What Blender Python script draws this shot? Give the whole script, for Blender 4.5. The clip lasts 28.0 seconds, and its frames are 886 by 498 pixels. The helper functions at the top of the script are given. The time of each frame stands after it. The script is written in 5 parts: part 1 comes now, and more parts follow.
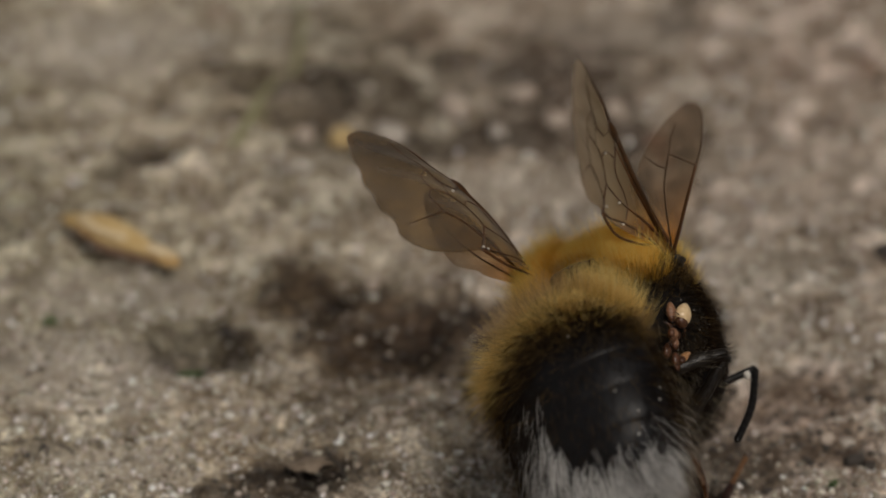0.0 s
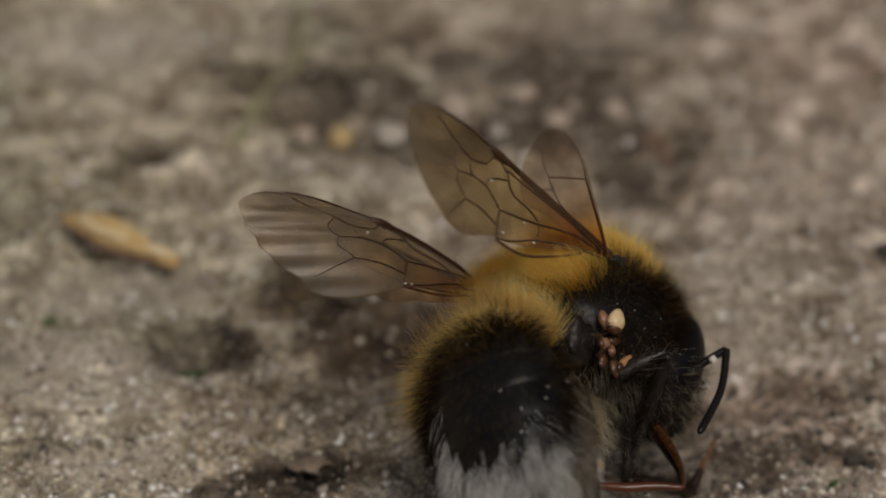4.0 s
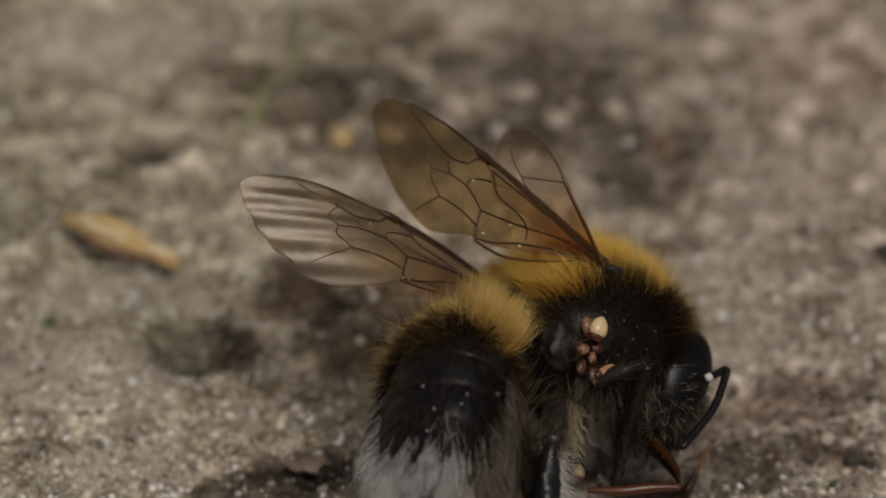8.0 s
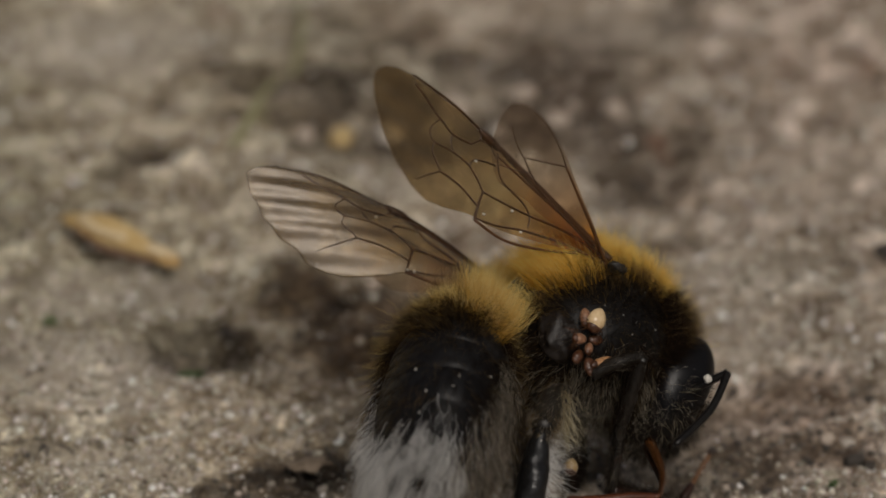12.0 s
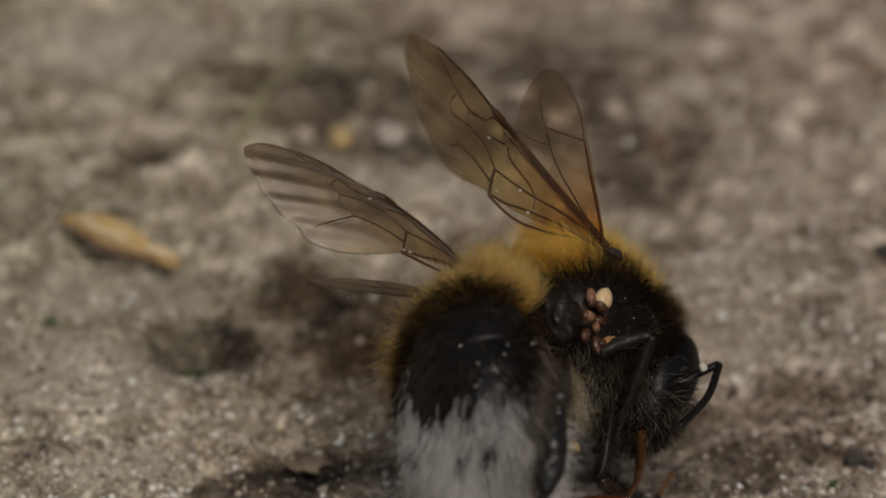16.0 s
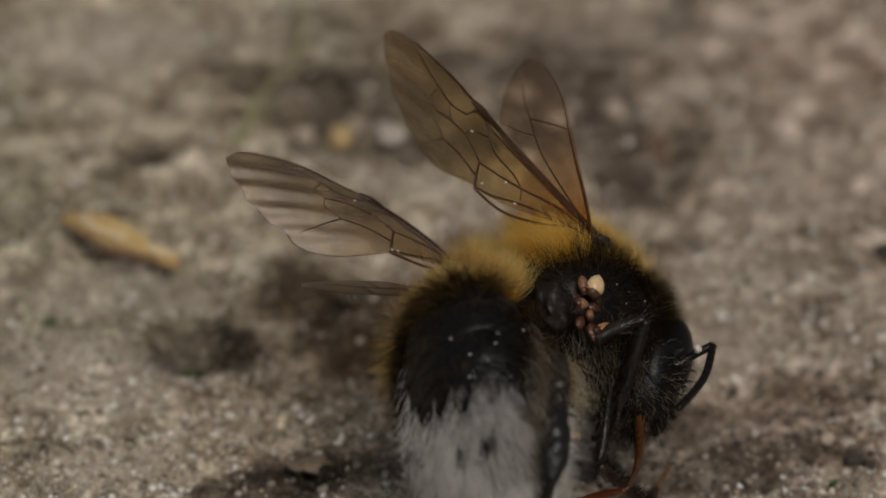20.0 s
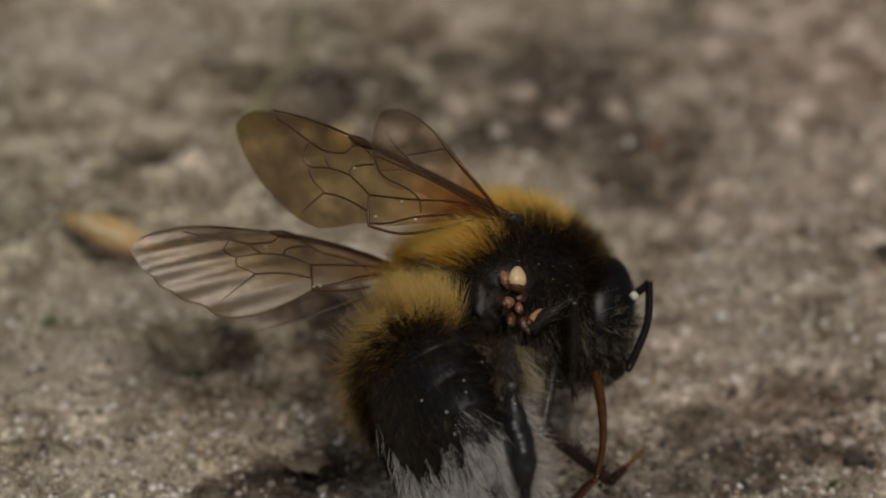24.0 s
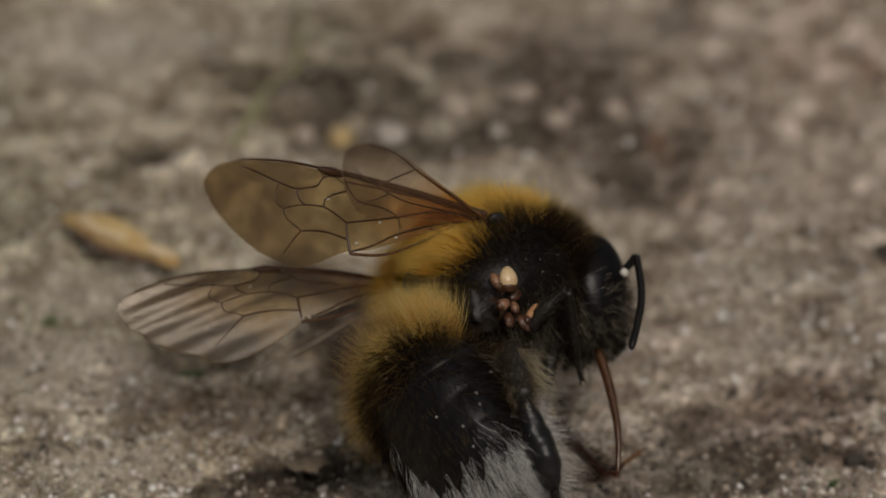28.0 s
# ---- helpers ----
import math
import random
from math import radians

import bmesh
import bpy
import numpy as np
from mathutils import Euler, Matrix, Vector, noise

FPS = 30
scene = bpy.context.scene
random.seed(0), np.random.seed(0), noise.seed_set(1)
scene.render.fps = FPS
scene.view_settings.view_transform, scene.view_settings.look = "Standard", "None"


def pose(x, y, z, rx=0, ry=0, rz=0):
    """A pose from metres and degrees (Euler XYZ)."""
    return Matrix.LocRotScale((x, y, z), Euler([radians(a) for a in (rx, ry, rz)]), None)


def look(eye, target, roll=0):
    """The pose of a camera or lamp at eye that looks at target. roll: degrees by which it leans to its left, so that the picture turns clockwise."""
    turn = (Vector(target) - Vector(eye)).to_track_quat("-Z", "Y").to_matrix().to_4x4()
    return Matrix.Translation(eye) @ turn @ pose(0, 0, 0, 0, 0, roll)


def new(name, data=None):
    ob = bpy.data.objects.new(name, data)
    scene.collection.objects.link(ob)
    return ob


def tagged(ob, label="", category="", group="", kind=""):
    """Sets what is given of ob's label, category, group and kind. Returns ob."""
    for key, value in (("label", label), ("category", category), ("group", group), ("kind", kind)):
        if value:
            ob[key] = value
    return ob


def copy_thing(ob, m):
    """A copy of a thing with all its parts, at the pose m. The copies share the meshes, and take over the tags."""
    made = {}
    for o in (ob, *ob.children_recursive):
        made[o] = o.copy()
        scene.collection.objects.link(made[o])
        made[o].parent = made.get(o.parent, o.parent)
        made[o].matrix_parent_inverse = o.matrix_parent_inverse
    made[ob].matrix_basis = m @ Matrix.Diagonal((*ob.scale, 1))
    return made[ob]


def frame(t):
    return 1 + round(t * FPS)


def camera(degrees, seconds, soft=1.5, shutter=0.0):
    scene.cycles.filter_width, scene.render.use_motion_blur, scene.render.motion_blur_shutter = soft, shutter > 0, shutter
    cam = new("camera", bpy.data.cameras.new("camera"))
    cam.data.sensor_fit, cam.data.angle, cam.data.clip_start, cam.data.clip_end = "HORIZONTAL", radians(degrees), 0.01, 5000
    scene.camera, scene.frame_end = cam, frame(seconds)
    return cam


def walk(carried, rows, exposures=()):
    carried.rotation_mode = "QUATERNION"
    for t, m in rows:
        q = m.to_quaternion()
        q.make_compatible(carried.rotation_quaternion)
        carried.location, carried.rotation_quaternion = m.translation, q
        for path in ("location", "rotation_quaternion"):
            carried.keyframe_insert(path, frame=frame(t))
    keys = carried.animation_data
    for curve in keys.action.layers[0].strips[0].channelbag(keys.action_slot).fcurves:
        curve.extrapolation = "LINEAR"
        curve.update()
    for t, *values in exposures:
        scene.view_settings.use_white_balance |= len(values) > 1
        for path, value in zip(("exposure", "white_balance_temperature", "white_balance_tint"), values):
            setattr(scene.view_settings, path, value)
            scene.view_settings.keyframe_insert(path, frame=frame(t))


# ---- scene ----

# A bumblebee with mites on a weathered stone slab, seen by a fixed macro camera. MM turns millimetres into metres.
MM = 0.001
cam = camera(12.0, 28.0, soft=1.75)
cam.data.dof.use_dof = True
cam.data.dof.focus_distance = 0.1500
cam.data.dof.aperture_fstop = 46.0
EYE = pose(-0.001567, -0.123191, 0.092636, 57, 0, 0)
walk(cam, [(0, EYE), (28, EYE)], exposures=[(0, -0.78), (10, -0.78), (16, -0.83), (24, -0.86), (28, -0.87)])

# ---- light: a bright, hazy daylight sky and a soft sun ----
SUN_ELEVATION, SUN_AZIMUTH = 56.0, -20.0
sky_world = bpy.data.worlds.new("sky")
scene.world = sky_world
sky_world.use_nodes = True
wn = sky_world.node_tree.nodes
sky = wn.new("ShaderNodeTexSky")
sky.sky_type, sky.sun_disc = "NISHITA", False
sky.sun_elevation, sky.sun_rotation = radians(SUN_ELEVATION), radians(180 + SUN_AZIMUTH)
sky.air_density, sky.dust_density, sky.ozone_density = 0.8, 6.0, 1.0
wn["Background"].inputs["Strength"].default_value = 0.068
haze = wn.new("ShaderNodeHueSaturation")
haze.inputs["Saturation"].default_value = 0.3
sky_world.node_tree.links.new(sky.outputs["Color"], haze.inputs["Color"])
sky_world.node_tree.links.new(haze.outputs["Color"], wn["Background"].inputs["Color"])
lamp = bpy.data.lights.new("sun", "SUN")
lamp.energy, lamp.angle, lamp.color = 2.3, radians(20), (1.0, 0.913, 0.82)
sun = new("sun", lamp)
se, sa = radians(SUN_ELEVATION), radians(SUN_AZIMUTH)
sun.matrix_world = look((-math.sin(sa) * math.cos(se), -math.cos(sa) * math.cos(se), math.sin(se)), (0, 0, 0))


# ---- materials ----
def material(name):
    m = bpy.data.materials.new(name)
    m.use_nodes = True
    nt = m.node_tree
    return m, nt.nodes, nt.links, nt.nodes["Principled BSDF"]


def ramp(nodes, stops):
    r = nodes.new("ShaderNodeValToRGB")
    e = r.color_ramp.elements
    while len(e) < len(stops):
        e.new(0.5)
    for k, (at, col) in zip(e, stops):
        k.position, k.color = at, (*col, 1)
    return r


def noisy(name, stops, scale, rough=0.6, bump=0.3, metallic=0.0, detail=6.0, spec=0.5, coat=0.0):
    """A grained surface: colours from a two-scale noise in object space, with relief. scale: features per metre."""
    m, n, l, b = material(name)
    tc = n.new("ShaderNodeTexCoord")
    fine, broad = n.new("ShaderNodeTexNoise"), n.new("ShaderNodeTexNoise")
    fine.inputs["Scale"].default_value, broad.inputs["Scale"].default_value = scale, scale / 7
    fine.inputs["Detail"].default_value = broad.inputs["Detail"].default_value = detail
    mix = n.new("ShaderNodeMix")
    mix.inputs["Factor"].default_value = 0.45
    for t in (fine, broad):
        l.new(tc.outputs["Object"], t.inputs["Vector"])
    l.new(fine.outputs["Fac"], mix.inputs["A"])
    l.new(broad.outputs["Fac"], mix.inputs["B"])
    r = ramp(n, stops)
    l.new(mix.outputs["Result"], r.inputs["Fac"])
    l.new(r.outputs["Color"], b.inputs["Base Color"])
    b.inputs["Roughness"].default_value, b.inputs["Metallic"].default_value = rough, metallic
    b.inputs["Specular IOR Level"].default_value = spec
    b.inputs["Coat Weight"].default_value = coat
    if bump:
        bp = n.new("ShaderNodeBump")
        bp.inputs["Strength"].default_value, bp.inputs["Distance"].default_value = bump, 0.3 / scale
        l.new(fine.outputs["Fac"], bp.inputs["Height"])
        l.new(bp.outputs["Normal"], b.inputs["Normal"])
    return m


def hair_material(name, dark, light, rough=0.45, glow=0.35, spec=0.35, root=None):
    """Fine hair: every strand takes its own tone; light passes through in part."""
    m, n, l, b = material(name)
    geo = n.new("ShaderNodeNewGeometry")
    r = ramp(n, [(0.0, dark), (1.0, light)])
    l.new(geo.outputs["Random Per Island"], r.inputs["Fac"])
    col = r.outputs["Color"]
    if root:
        along, grade, x = n.new("ShaderNodeAttribute"), n.new("ShaderNodeMapRange"), n.new("ShaderNodeMix")
        along.attribute_name = "along"
        grade.inputs[1].default_value, grade.inputs[2].default_value = 0.15, 0.75
        l.new(along.outputs["Fac"], grade.inputs[0])
        x.data_type = "RGBA"
        x.inputs[6].default_value = (*root, 1)
        l.new(grade.outputs[0], x.inputs[0])
        l.new(col, x.inputs[7])
        col = x.outputs[2]
    l.new(col, b.inputs["Base Color"])
    b.inputs["Roughness"].default_value = rough
    b.inputs["Specular IOR Level"].default_value = spec
    tl, mx = n.new("ShaderNodeBsdfTranslucent"), n.new("ShaderNodeMixShader")
    l.new(col, tl.inputs["Color"])
    mx.inputs["Fac"].default_value = glow
    l.new(b.outputs["BSDF"], mx.inputs[1])
    l.new(tl.outputs["BSDF"], mx.inputs[2])
    l.new(mx.outputs["Shader"], n["Material Output"].inputs["Surface"])
    return m


def wing_material(name, tint, film, sheen, shine, most=0.5, rough=0.33, crinkle=0.25, folds=None, dusk=(0.8, 0.78, 0.79)):
    """A smoky, see-through membrane with a thin glossy film."""
    m, n, l, b = material(name)
    tc = n.new("ShaderNodeTexCoord")
    noi = n.new("ShaderNodeTexNoise")
    noi.inputs["Scale"].default_value, noi.inputs["Detail"].default_value = 1500, 6
    l.new(tc.outputs["Object"], noi.inputs["Vector"])
    r = ramp(n, [(0.3, tuple(c * 0.9 for c in tint)), (0.7, tuple(min(1, c * 1.06) for c in tint))])
    l.new(noi.outputs["Fac"], r.inputs["Fac"])
    tr, mx = n.new("ShaderNodeBsdfTransparent"), n.new("ShaderNodeMixShader")
    # amber towards the root
    far, near, amber = n.new("ShaderNodeVectorMath"), n.new("ShaderNodeMapRange"), n.new("ShaderNodeMix")
    far.operation, amber.data_type = "LENGTH", "RGBA"
    l.new(tc.outputs["Object"], far.inputs[0])
    l.new(far.outputs["Value"], near.inputs[0])
    for i, v in zip((1, 2, 3, 4), (0.0006, 0.005, 0.65, 0.0)):
        near.inputs[i].default_value = v
    l.new(near.outputs[0], amber.inputs[0])
    l.new(r.outputs["Color"], amber.inputs[6])
    amber.inputs[7].default_value = (0.82, 0.47, 0.1, 1)
    smoke, tip = n.new("ShaderNodeMapRange"), n.new("ShaderNodeMix")
    smoke.interpolation_type, tip.data_type, tip.blend_type = "SMOOTHSTEP", "RGBA", "MULTIPLY"
    for i, v in zip((1, 2, 3, 4), (0.0045, 0.0095, 0.0, 1.0)):
        smoke.inputs[i].default_value = v
    l.new(far.outputs["Value"], smoke.inputs[0])
    l.new(smoke.outputs[0], tip.inputs[0])
    l.new(amber.outputs[2], tip.inputs[6])
    tip.inputs[7].default_value = (*dusk, 1)
    l.new(tip.outputs[2], tr.inputs["Color"])
    b.inputs["Base Color"].default_value = (*film, 1)
    b.inputs["Roughness"].default_value = 0.28
    b.inputs["Specular IOR Level"].default_value = 0.7
    bp = n.new("ShaderNodeBump")
    bp.inputs["Strength"].default_value, bp.inputs["Distance"].default_value = crinkle, 0.00006
    l.new(noi.outputs["Fac"], bp.inputs["Height"])
    l.new(bp.outputs["Normal"], b.inputs["Normal"])
    mx.inputs["Fac"].default_value = sheen
    l.new(tr.outputs["BSDF"], mx.inputs[1])
    l.new(b.outputs["BSDF"], mx.inputs[2])
    lw, fr, gl, top = n.new("ShaderNodeLayerWeight"), n.new("ShaderNodeMapRange"), n.new("ShaderNodeBsdfGlossy"), n.new("ShaderNodeMixShader")
    for i, v in zip((1, 2, 3, 4), (0.3, 1.0, shine, most)):
        fr.inputs[i].default_value = v
    fr.interpolation_type = "SMOOTHSTEP"
    l.new(lw.outputs["Facing"], fr.inputs[0])
    gl.inputs["Roughness"].default_value = rough
    gl.inputs["Color"].default_value = (0.95, 0.92, 0.86, 1)
    l.new(bp.outputs["Normal"], gl.inputs["Normal"])
    gloss = fr.outputs[0]
    if folds:
        # fine creases run along the wing between the folds
        axes = pose(0, 0, 0, *folds).to_3x3()
        flat, lines = n.new("ShaderNodeCombineXYZ"), n.new("ShaderNodeTexNoise")
        for i, k in enumerate((0.12, 1.0, 1.0)):
            d = n.new("ShaderNodeVectorMath")
            d.operation = "DOT_PRODUCT"
            l.new(tc.outputs["Object"], d.inputs[0])
            d.inputs[1].default_value = axes.col[i] * k
            l.new(d.outputs["Value"], flat.inputs[i])
        l.new(flat.outputs[0], lines.inputs["Vector"])
        lines.inputs["Scale"].default_value, lines.inputs["Detail"].default_value, lines.inputs["Roughness"].default_value = 2600, 6, 0.75
        l.new(lines.outputs["Fac"], bp.inputs["Height"])
    l.new(gloss, top.inputs["Fac"])
    l.new(mx.outputs["Shader"], top.inputs[1])
    l.new(gl.outputs["BSDF"], top.inputs[2])
    l.new(top.outputs["Shader"], n["Material Output"].inputs["Surface"])
    return m


CHITIN = noisy("black_chitin", [(0.3, (0.004, 0.0036, 0.0036)), (0.7, (0.013, 0.011, 0.0095))], 9000, 0.36, 0.3, spec=0.2)
TERGITE = noisy("shiny_tergite", [(0.3, (0.005, 0.005, 0.006)), (0.7, (0.012, 0.011, 0.011))], 14000, 0.4, 0.5, spec=0.2)
PLATE = noisy("bare_plate", [(0.3, (0.008, 0.006, 0.005)), (0.7, (0.02, 0.014, 0.0105))], 5000, 0.42, 0.8, spec=0.3)
TARSUS = noisy("amber_foot", [(0.3, (0.07, 0.028, 0.01)), (0.7, (0.2, 0.095, 0.035))], 5000, 0.3, 0.2)
EYE_BLACK = noisy("eye_black", [(0.3, (0.003, 0.003, 0.0035)), (0.7, (0.008, 0.007, 0.008))], 30000, 0.32, 0.08, spec=0.18)
LEG_RED = noisy("reddish_leg", [(0.3, (0.014, 0.005, 0.003)), (0.7, (0.036, 0.012, 0.005))], 5000, 0.35, 0.2)
TONGUE = noisy("tongue_brown", [(0.3, (0.025, 0.0085, 0.003)), (0.7, (0.095, 0.038, 0.012))], 4000, 0.2, 0.2)
SHIN = noisy("glossy_shin", [(0.3, (0.004, 0.004, 0.0045)), (0.66, (0.011, 0.01, 0.0095)), (0.8, (0.08, 0.07, 0.06))], 6000, 0.33, 0.6, spec=0.4)
VEIN = noisy("wing_vein", [(0.3, (0.022, 0.0095, 0.003)), (0.7, (0.085, 0.038, 0.013))], 4000, 0.33, 0.2)
VEIN_AMBER = noisy("amber_vein", [(0.3, (0.05, 0.02, 0.006)), (0.7, (0.13, 0.052, 0.014))], 4000, 0.4, 0.1)
MITE = noisy("mite_cream", [(0.3, (0.5, 0.33, 0.16)), (0.7, (0.72, 0.55, 0.33))], 6000, 0.25, 0.15)
TAN_MITE = noisy("mite_tan", [(0.3, (0.22, 0.14, 0.06)), (0.7, (0.36, 0.26, 0.13))], 6000, 0.4, 0.2)
MITE_RUST = noisy("mite_rust", [(0.35, (0.028, 0.01, 0.005)), (0.72, (0.12, 0.046, 0.018))], 9000, 0.32, 0.7)
MITE_PINK = noisy("mite_pink", [(0.35, (0.11, 0.042, 0.02)), (0.7, (0.33, 0.18, 0.1))], 9000, 0.32, 0.6)
AMBER_MITE = noisy("mite_amber", [(0.3, (0.3, 0.13, 0.05)), (0.7, (0.5, 0.28, 0.13))], 6000, 0.3, 0.15)
AMBER = noisy("amber_membrane", [(0.3, (0.045, 0.011, 0.004)), (0.7, (0.12, 0.033, 0.01))], 3000, 0.35, 0.15)
LEG_BLACK = noisy("dusty_black_leg", [(0.3, (0.005, 0.0045, 0.004)), (0.58, (0.02, 0.016, 0.012)), (0.75, (0.09, 0.078, 0.06))], 7000, 0.38, 0.5, spec=0.35)
# pale dust; the same colour serves the painted glints on the wings
DUST_GLINT = noisy("pale_dust_glint", [(0.3, (0.4, 0.37, 0.32)), (0.7, (0.7, 0.67, 0.6))], 9000, 0.8, 0.2)
FUR_GOLD = hair_material("golden_hair", (0.97, 0.62, 0.075), (1.0, 0.86, 0.3), 0.45, 0.45, 0.5, root=(0.83, 0.49, 0.045))
FUR_OCHRE = hair_material("ochre_hair", (0.84, 0.54, 0.11), (1.0, 0.89, 0.42), 0.45, 0.45, 0.5, root=(0.66, 0.39, 0.06))
FUR_TAN = hair_material("tan_hair", (0.3, 0.17, 0.05), (0.85, 0.62, 0.28), 0.45, 0.4, 0.4)
FUR_BROWN = hair_material("brown_hair", (0.04, 0.024, 0.01), (0.24, 0.15, 0.05), 0.5, 0.3, 0.25)
FUR_BLACK = hair_material("black_hair", (0.0035, 0.002, 0.0012), (0.018, 0.0095, 0.0045), 0.6, 0.05, 0.06)
FUR_WHITE = hair_material("white_hair", (0.88, 0.86, 0.82), (1.0, 0.99, 0.97), 0.4, 0.4, 0.5)
FUR_GREY = hair_material("grey_hair", (0.1, 0.075, 0.05), (0.46, 0.4, 0.3))
FUR_SILVER = hair_material("silky_hair", (0.12, 0.09, 0.06), (0.6, 0.53, 0.42), 0.35, 0.3, 0.5)
FUR_CREAM = hair_material("cream_hair", (0.62, 0.54, 0.36), (0.95, 0.88, 0.68), root=(0.4, 0.32, 0.18))
WING = wing_material("smoky_wing", (0.85, 0.76, 0.56), (0.24, 0.175, 0.1), 0.12, 0.03)
WING_PALE = wing_material("pale_smoky_wing", (0.94, 0.89, 0.82), (0.25, 0.19, 0.14), 0.09, 0.012)
WING_CREASED = wing_material("creased_wing", (0.7, 0.6, 0.42), (0.38, 0.3, 0.2), 0.07, 0.1, 0.4, 0.42, 0.55, (-80.0, -17.43, -168.08))


# ---- mesh helpers ----
def link(name, me, mat, parent=None, label=""):
    ob = new(name, me)
    if mat:
        me.materials.append(mat)
    if parent:
        ob.parent = parent
    if label:
        tagged(ob, label)
    return ob


def part(name, bm, mat, parent, label=""):
    me = bpy.data.meshes.new(name)
    bm.to_mesh(me)
    bm.free()
    for p in me.polygons:
        p.use_smooth = True
    return link(name, me, mat, parent, label)


def arrays_mesh(name, verts, tris, smooth=True):
    """A triangle mesh from arrays."""
    me = bpy.data.meshes.new(name)
    me.vertices.add(len(verts))
    me.vertices.foreach_set("co", np.ascontiguousarray(verts, np.float32).ravel())
    me.loops.add(tris.size)
    me.loops.foreach_set("vertex_index", np.ascontiguousarray(tris, np.int32).ravel())
    me.polygons.add(len(tris))
    me.polygons.foreach_set("loop_start", np.arange(0, tris.size, 3, dtype=np.int32))
    me.update(calc_edges=True)
    if smooth:
        me.polygons.foreach_set("use_smooth", np.ones(len(tris), bool))
    return me


def ellipsoid(c, r, rough=0.0, seed=0, seg=40, rings=26, m=None):
    """A lumpy ellipsoid in millimetres about c, turned by m."""
    bm = bmesh.new()
    bmesh.ops.create_uvsphere(bm, u_segments=seg, v_segments=rings, radius=1)
    for v in bm.verts:
        k = 1 + rough * noise.noise(v.co * 2.3 + Vector((seed, 3.1, 0.7)))
        p = Vector((v.co.x * r[0], v.co.y * r[1], v.co.z * r[2])) * k
        if m:
            p = m.to_3x3() @ p
        v.co = (p + Vector(c)) * MM
    return bm


def spline(pts, n=8):
    """A smooth line through the points."""
    p = np.array([pts[0], *pts, pts[-1]], float)
    out = []
    for i in range(1, len(p) - 2):
        for t in np.arange(n) / n:
            a, b, c, d = p[i - 1:i + 3]
            out.append(0.5 * (2 * b + (c - a) * t + (2 * a - 5 * b + 4 * c - d) * t * t + (3 * b - a - 3 * c + d) * t ** 3))
    return np.array(out + [p[-2]])


def tube(pts, radii, sides=8, n=6, lumps=0.0, seed=0):
    """A round, tapered limb in millimetres through the points, with closed ends."""
    line = spline(pts, n) if len(pts) > 2 else np.linspace(pts[0], pts[-1], n + 1)
    rad = np.interp(np.linspace(0, 1, len(line)), np.linspace(0, 1, len(radii)), radii)
    bm = bmesh.new()
    loops = []
    side = Vector((0.31, 0.42, 0.85))
    for i, c in enumerate(line):
        d = Vector(line[min(i + 1, len(line) - 1)] - line[max(i - 1, 0)]).normalized()
        a = (side - side.dot(d) * d).normalized()
        b = d.cross(a)
        side = a
        ring = []
        for k in range(sides):
            w = 2 * math.pi * k / sides
            q = (a * math.cos(w) + b * math.sin(w)) * rad[i]
            q *= 1 + lumps * noise.noise(Vector(c) * 3 + q * 3 + Vector((seed, 0, 0)))
            ring.append(bm.verts.new((Vector(c) + q) * MM))
        loops.append(ring)
    for r0, r1 in zip(loops, loops[1:]):
        for k in range(sides):
            bm.faces.new((r0[k], r0[(k + 1) % sides], r1[(k + 1) % sides], r1[k]))
    bm.faces.new(loops[0][::-1])
    bm.faces.new(loops[-1])
    return bm


def strands(name, root, way, comb, length, width, mat, parent, label, rng, curl=0.35, tuft=0.3):
    """Hair: one tapered strand for each root, leaning from way towards comb, all in one mesh. Millimetres."""
    n = len(root)
    length = np.broadcast_to(length, (n,)) * rng.uniform(0.65, 1.2, n)
    d0 = way + rng.normal(0, 0.22, (n, 3))
    d0 /= np.linalg.norm(d0, axis=1)[:, None]
    d1 = d0 + comb * curl + rng.normal(0, 0.2, (n, 3))
    d1 /= np.linalg.norm(d1, axis=1)[:, None]
    # neighbours lean together into tufts
    heads = rng.choice(n, max(1, n // 14), replace=False)
    near = np.concatenate([np.argmin(((root[i:i + 500, None] - root[None, heads]) ** 2).sum(-1), 1) for i in range(0, n, 500)])
    pull = root[heads[near]] + d0[heads[near]] * length[:, None] - root - d0 * length[:, None]
    d1 = d1 + pull / (length[:, None] + 0.01) * tuft
    d1 /= np.linalg.norm(d1, axis=1)[:, None]
    side = np.cross(d0, rng.normal(0, 1, (n, 3)))
    side /= np.linalg.norm(side, axis=1)[:, None] + 1e-9
    other = np.cross(d0, side)
    mid = root + d0 * (length * 0.5)[:, None]
    tip = mid + d1 * (length * 0.5)[:, None]
    verts = np.empty((n, 7, 3))
    for k in range(3):
        w = 2 * math.pi * k / 3
        off = (side * math.cos(w) + other * math.sin(w)) * width
        verts[:, k] = root + off
        verts[:, 3 + k] = mid + off * 0.8
    verts[:, 6] = tip
    f = np.array([(0, 1, 4), (0, 4, 3), (1, 2, 5), (1, 5, 4), (2, 0, 3), (2, 3, 5), (3, 4, 6), (4, 5, 6), (5, 3, 6)])
    tris = (np.arange(n)[:, None, None] * 7 + f[None]).reshape(-1, 3)
    me = arrays_mesh(name, verts.reshape(-1, 3) * MM, tris)
    along = me.attributes.new("along", "FLOAT", "POINT")
    along.data.foreach_set("value", np.tile(np.array([0, 0, 0, 0.5, 0.5, 0.5, 1], np.float32), n))
    return tagged(link(name, me, mat, parent, label), kind="stuff")


def sphere_dirs(n, rng):
    v = rng.normal(0, 1, (n, 3))
    return v / np.linalg.norm(v, axis=1)[:, None]


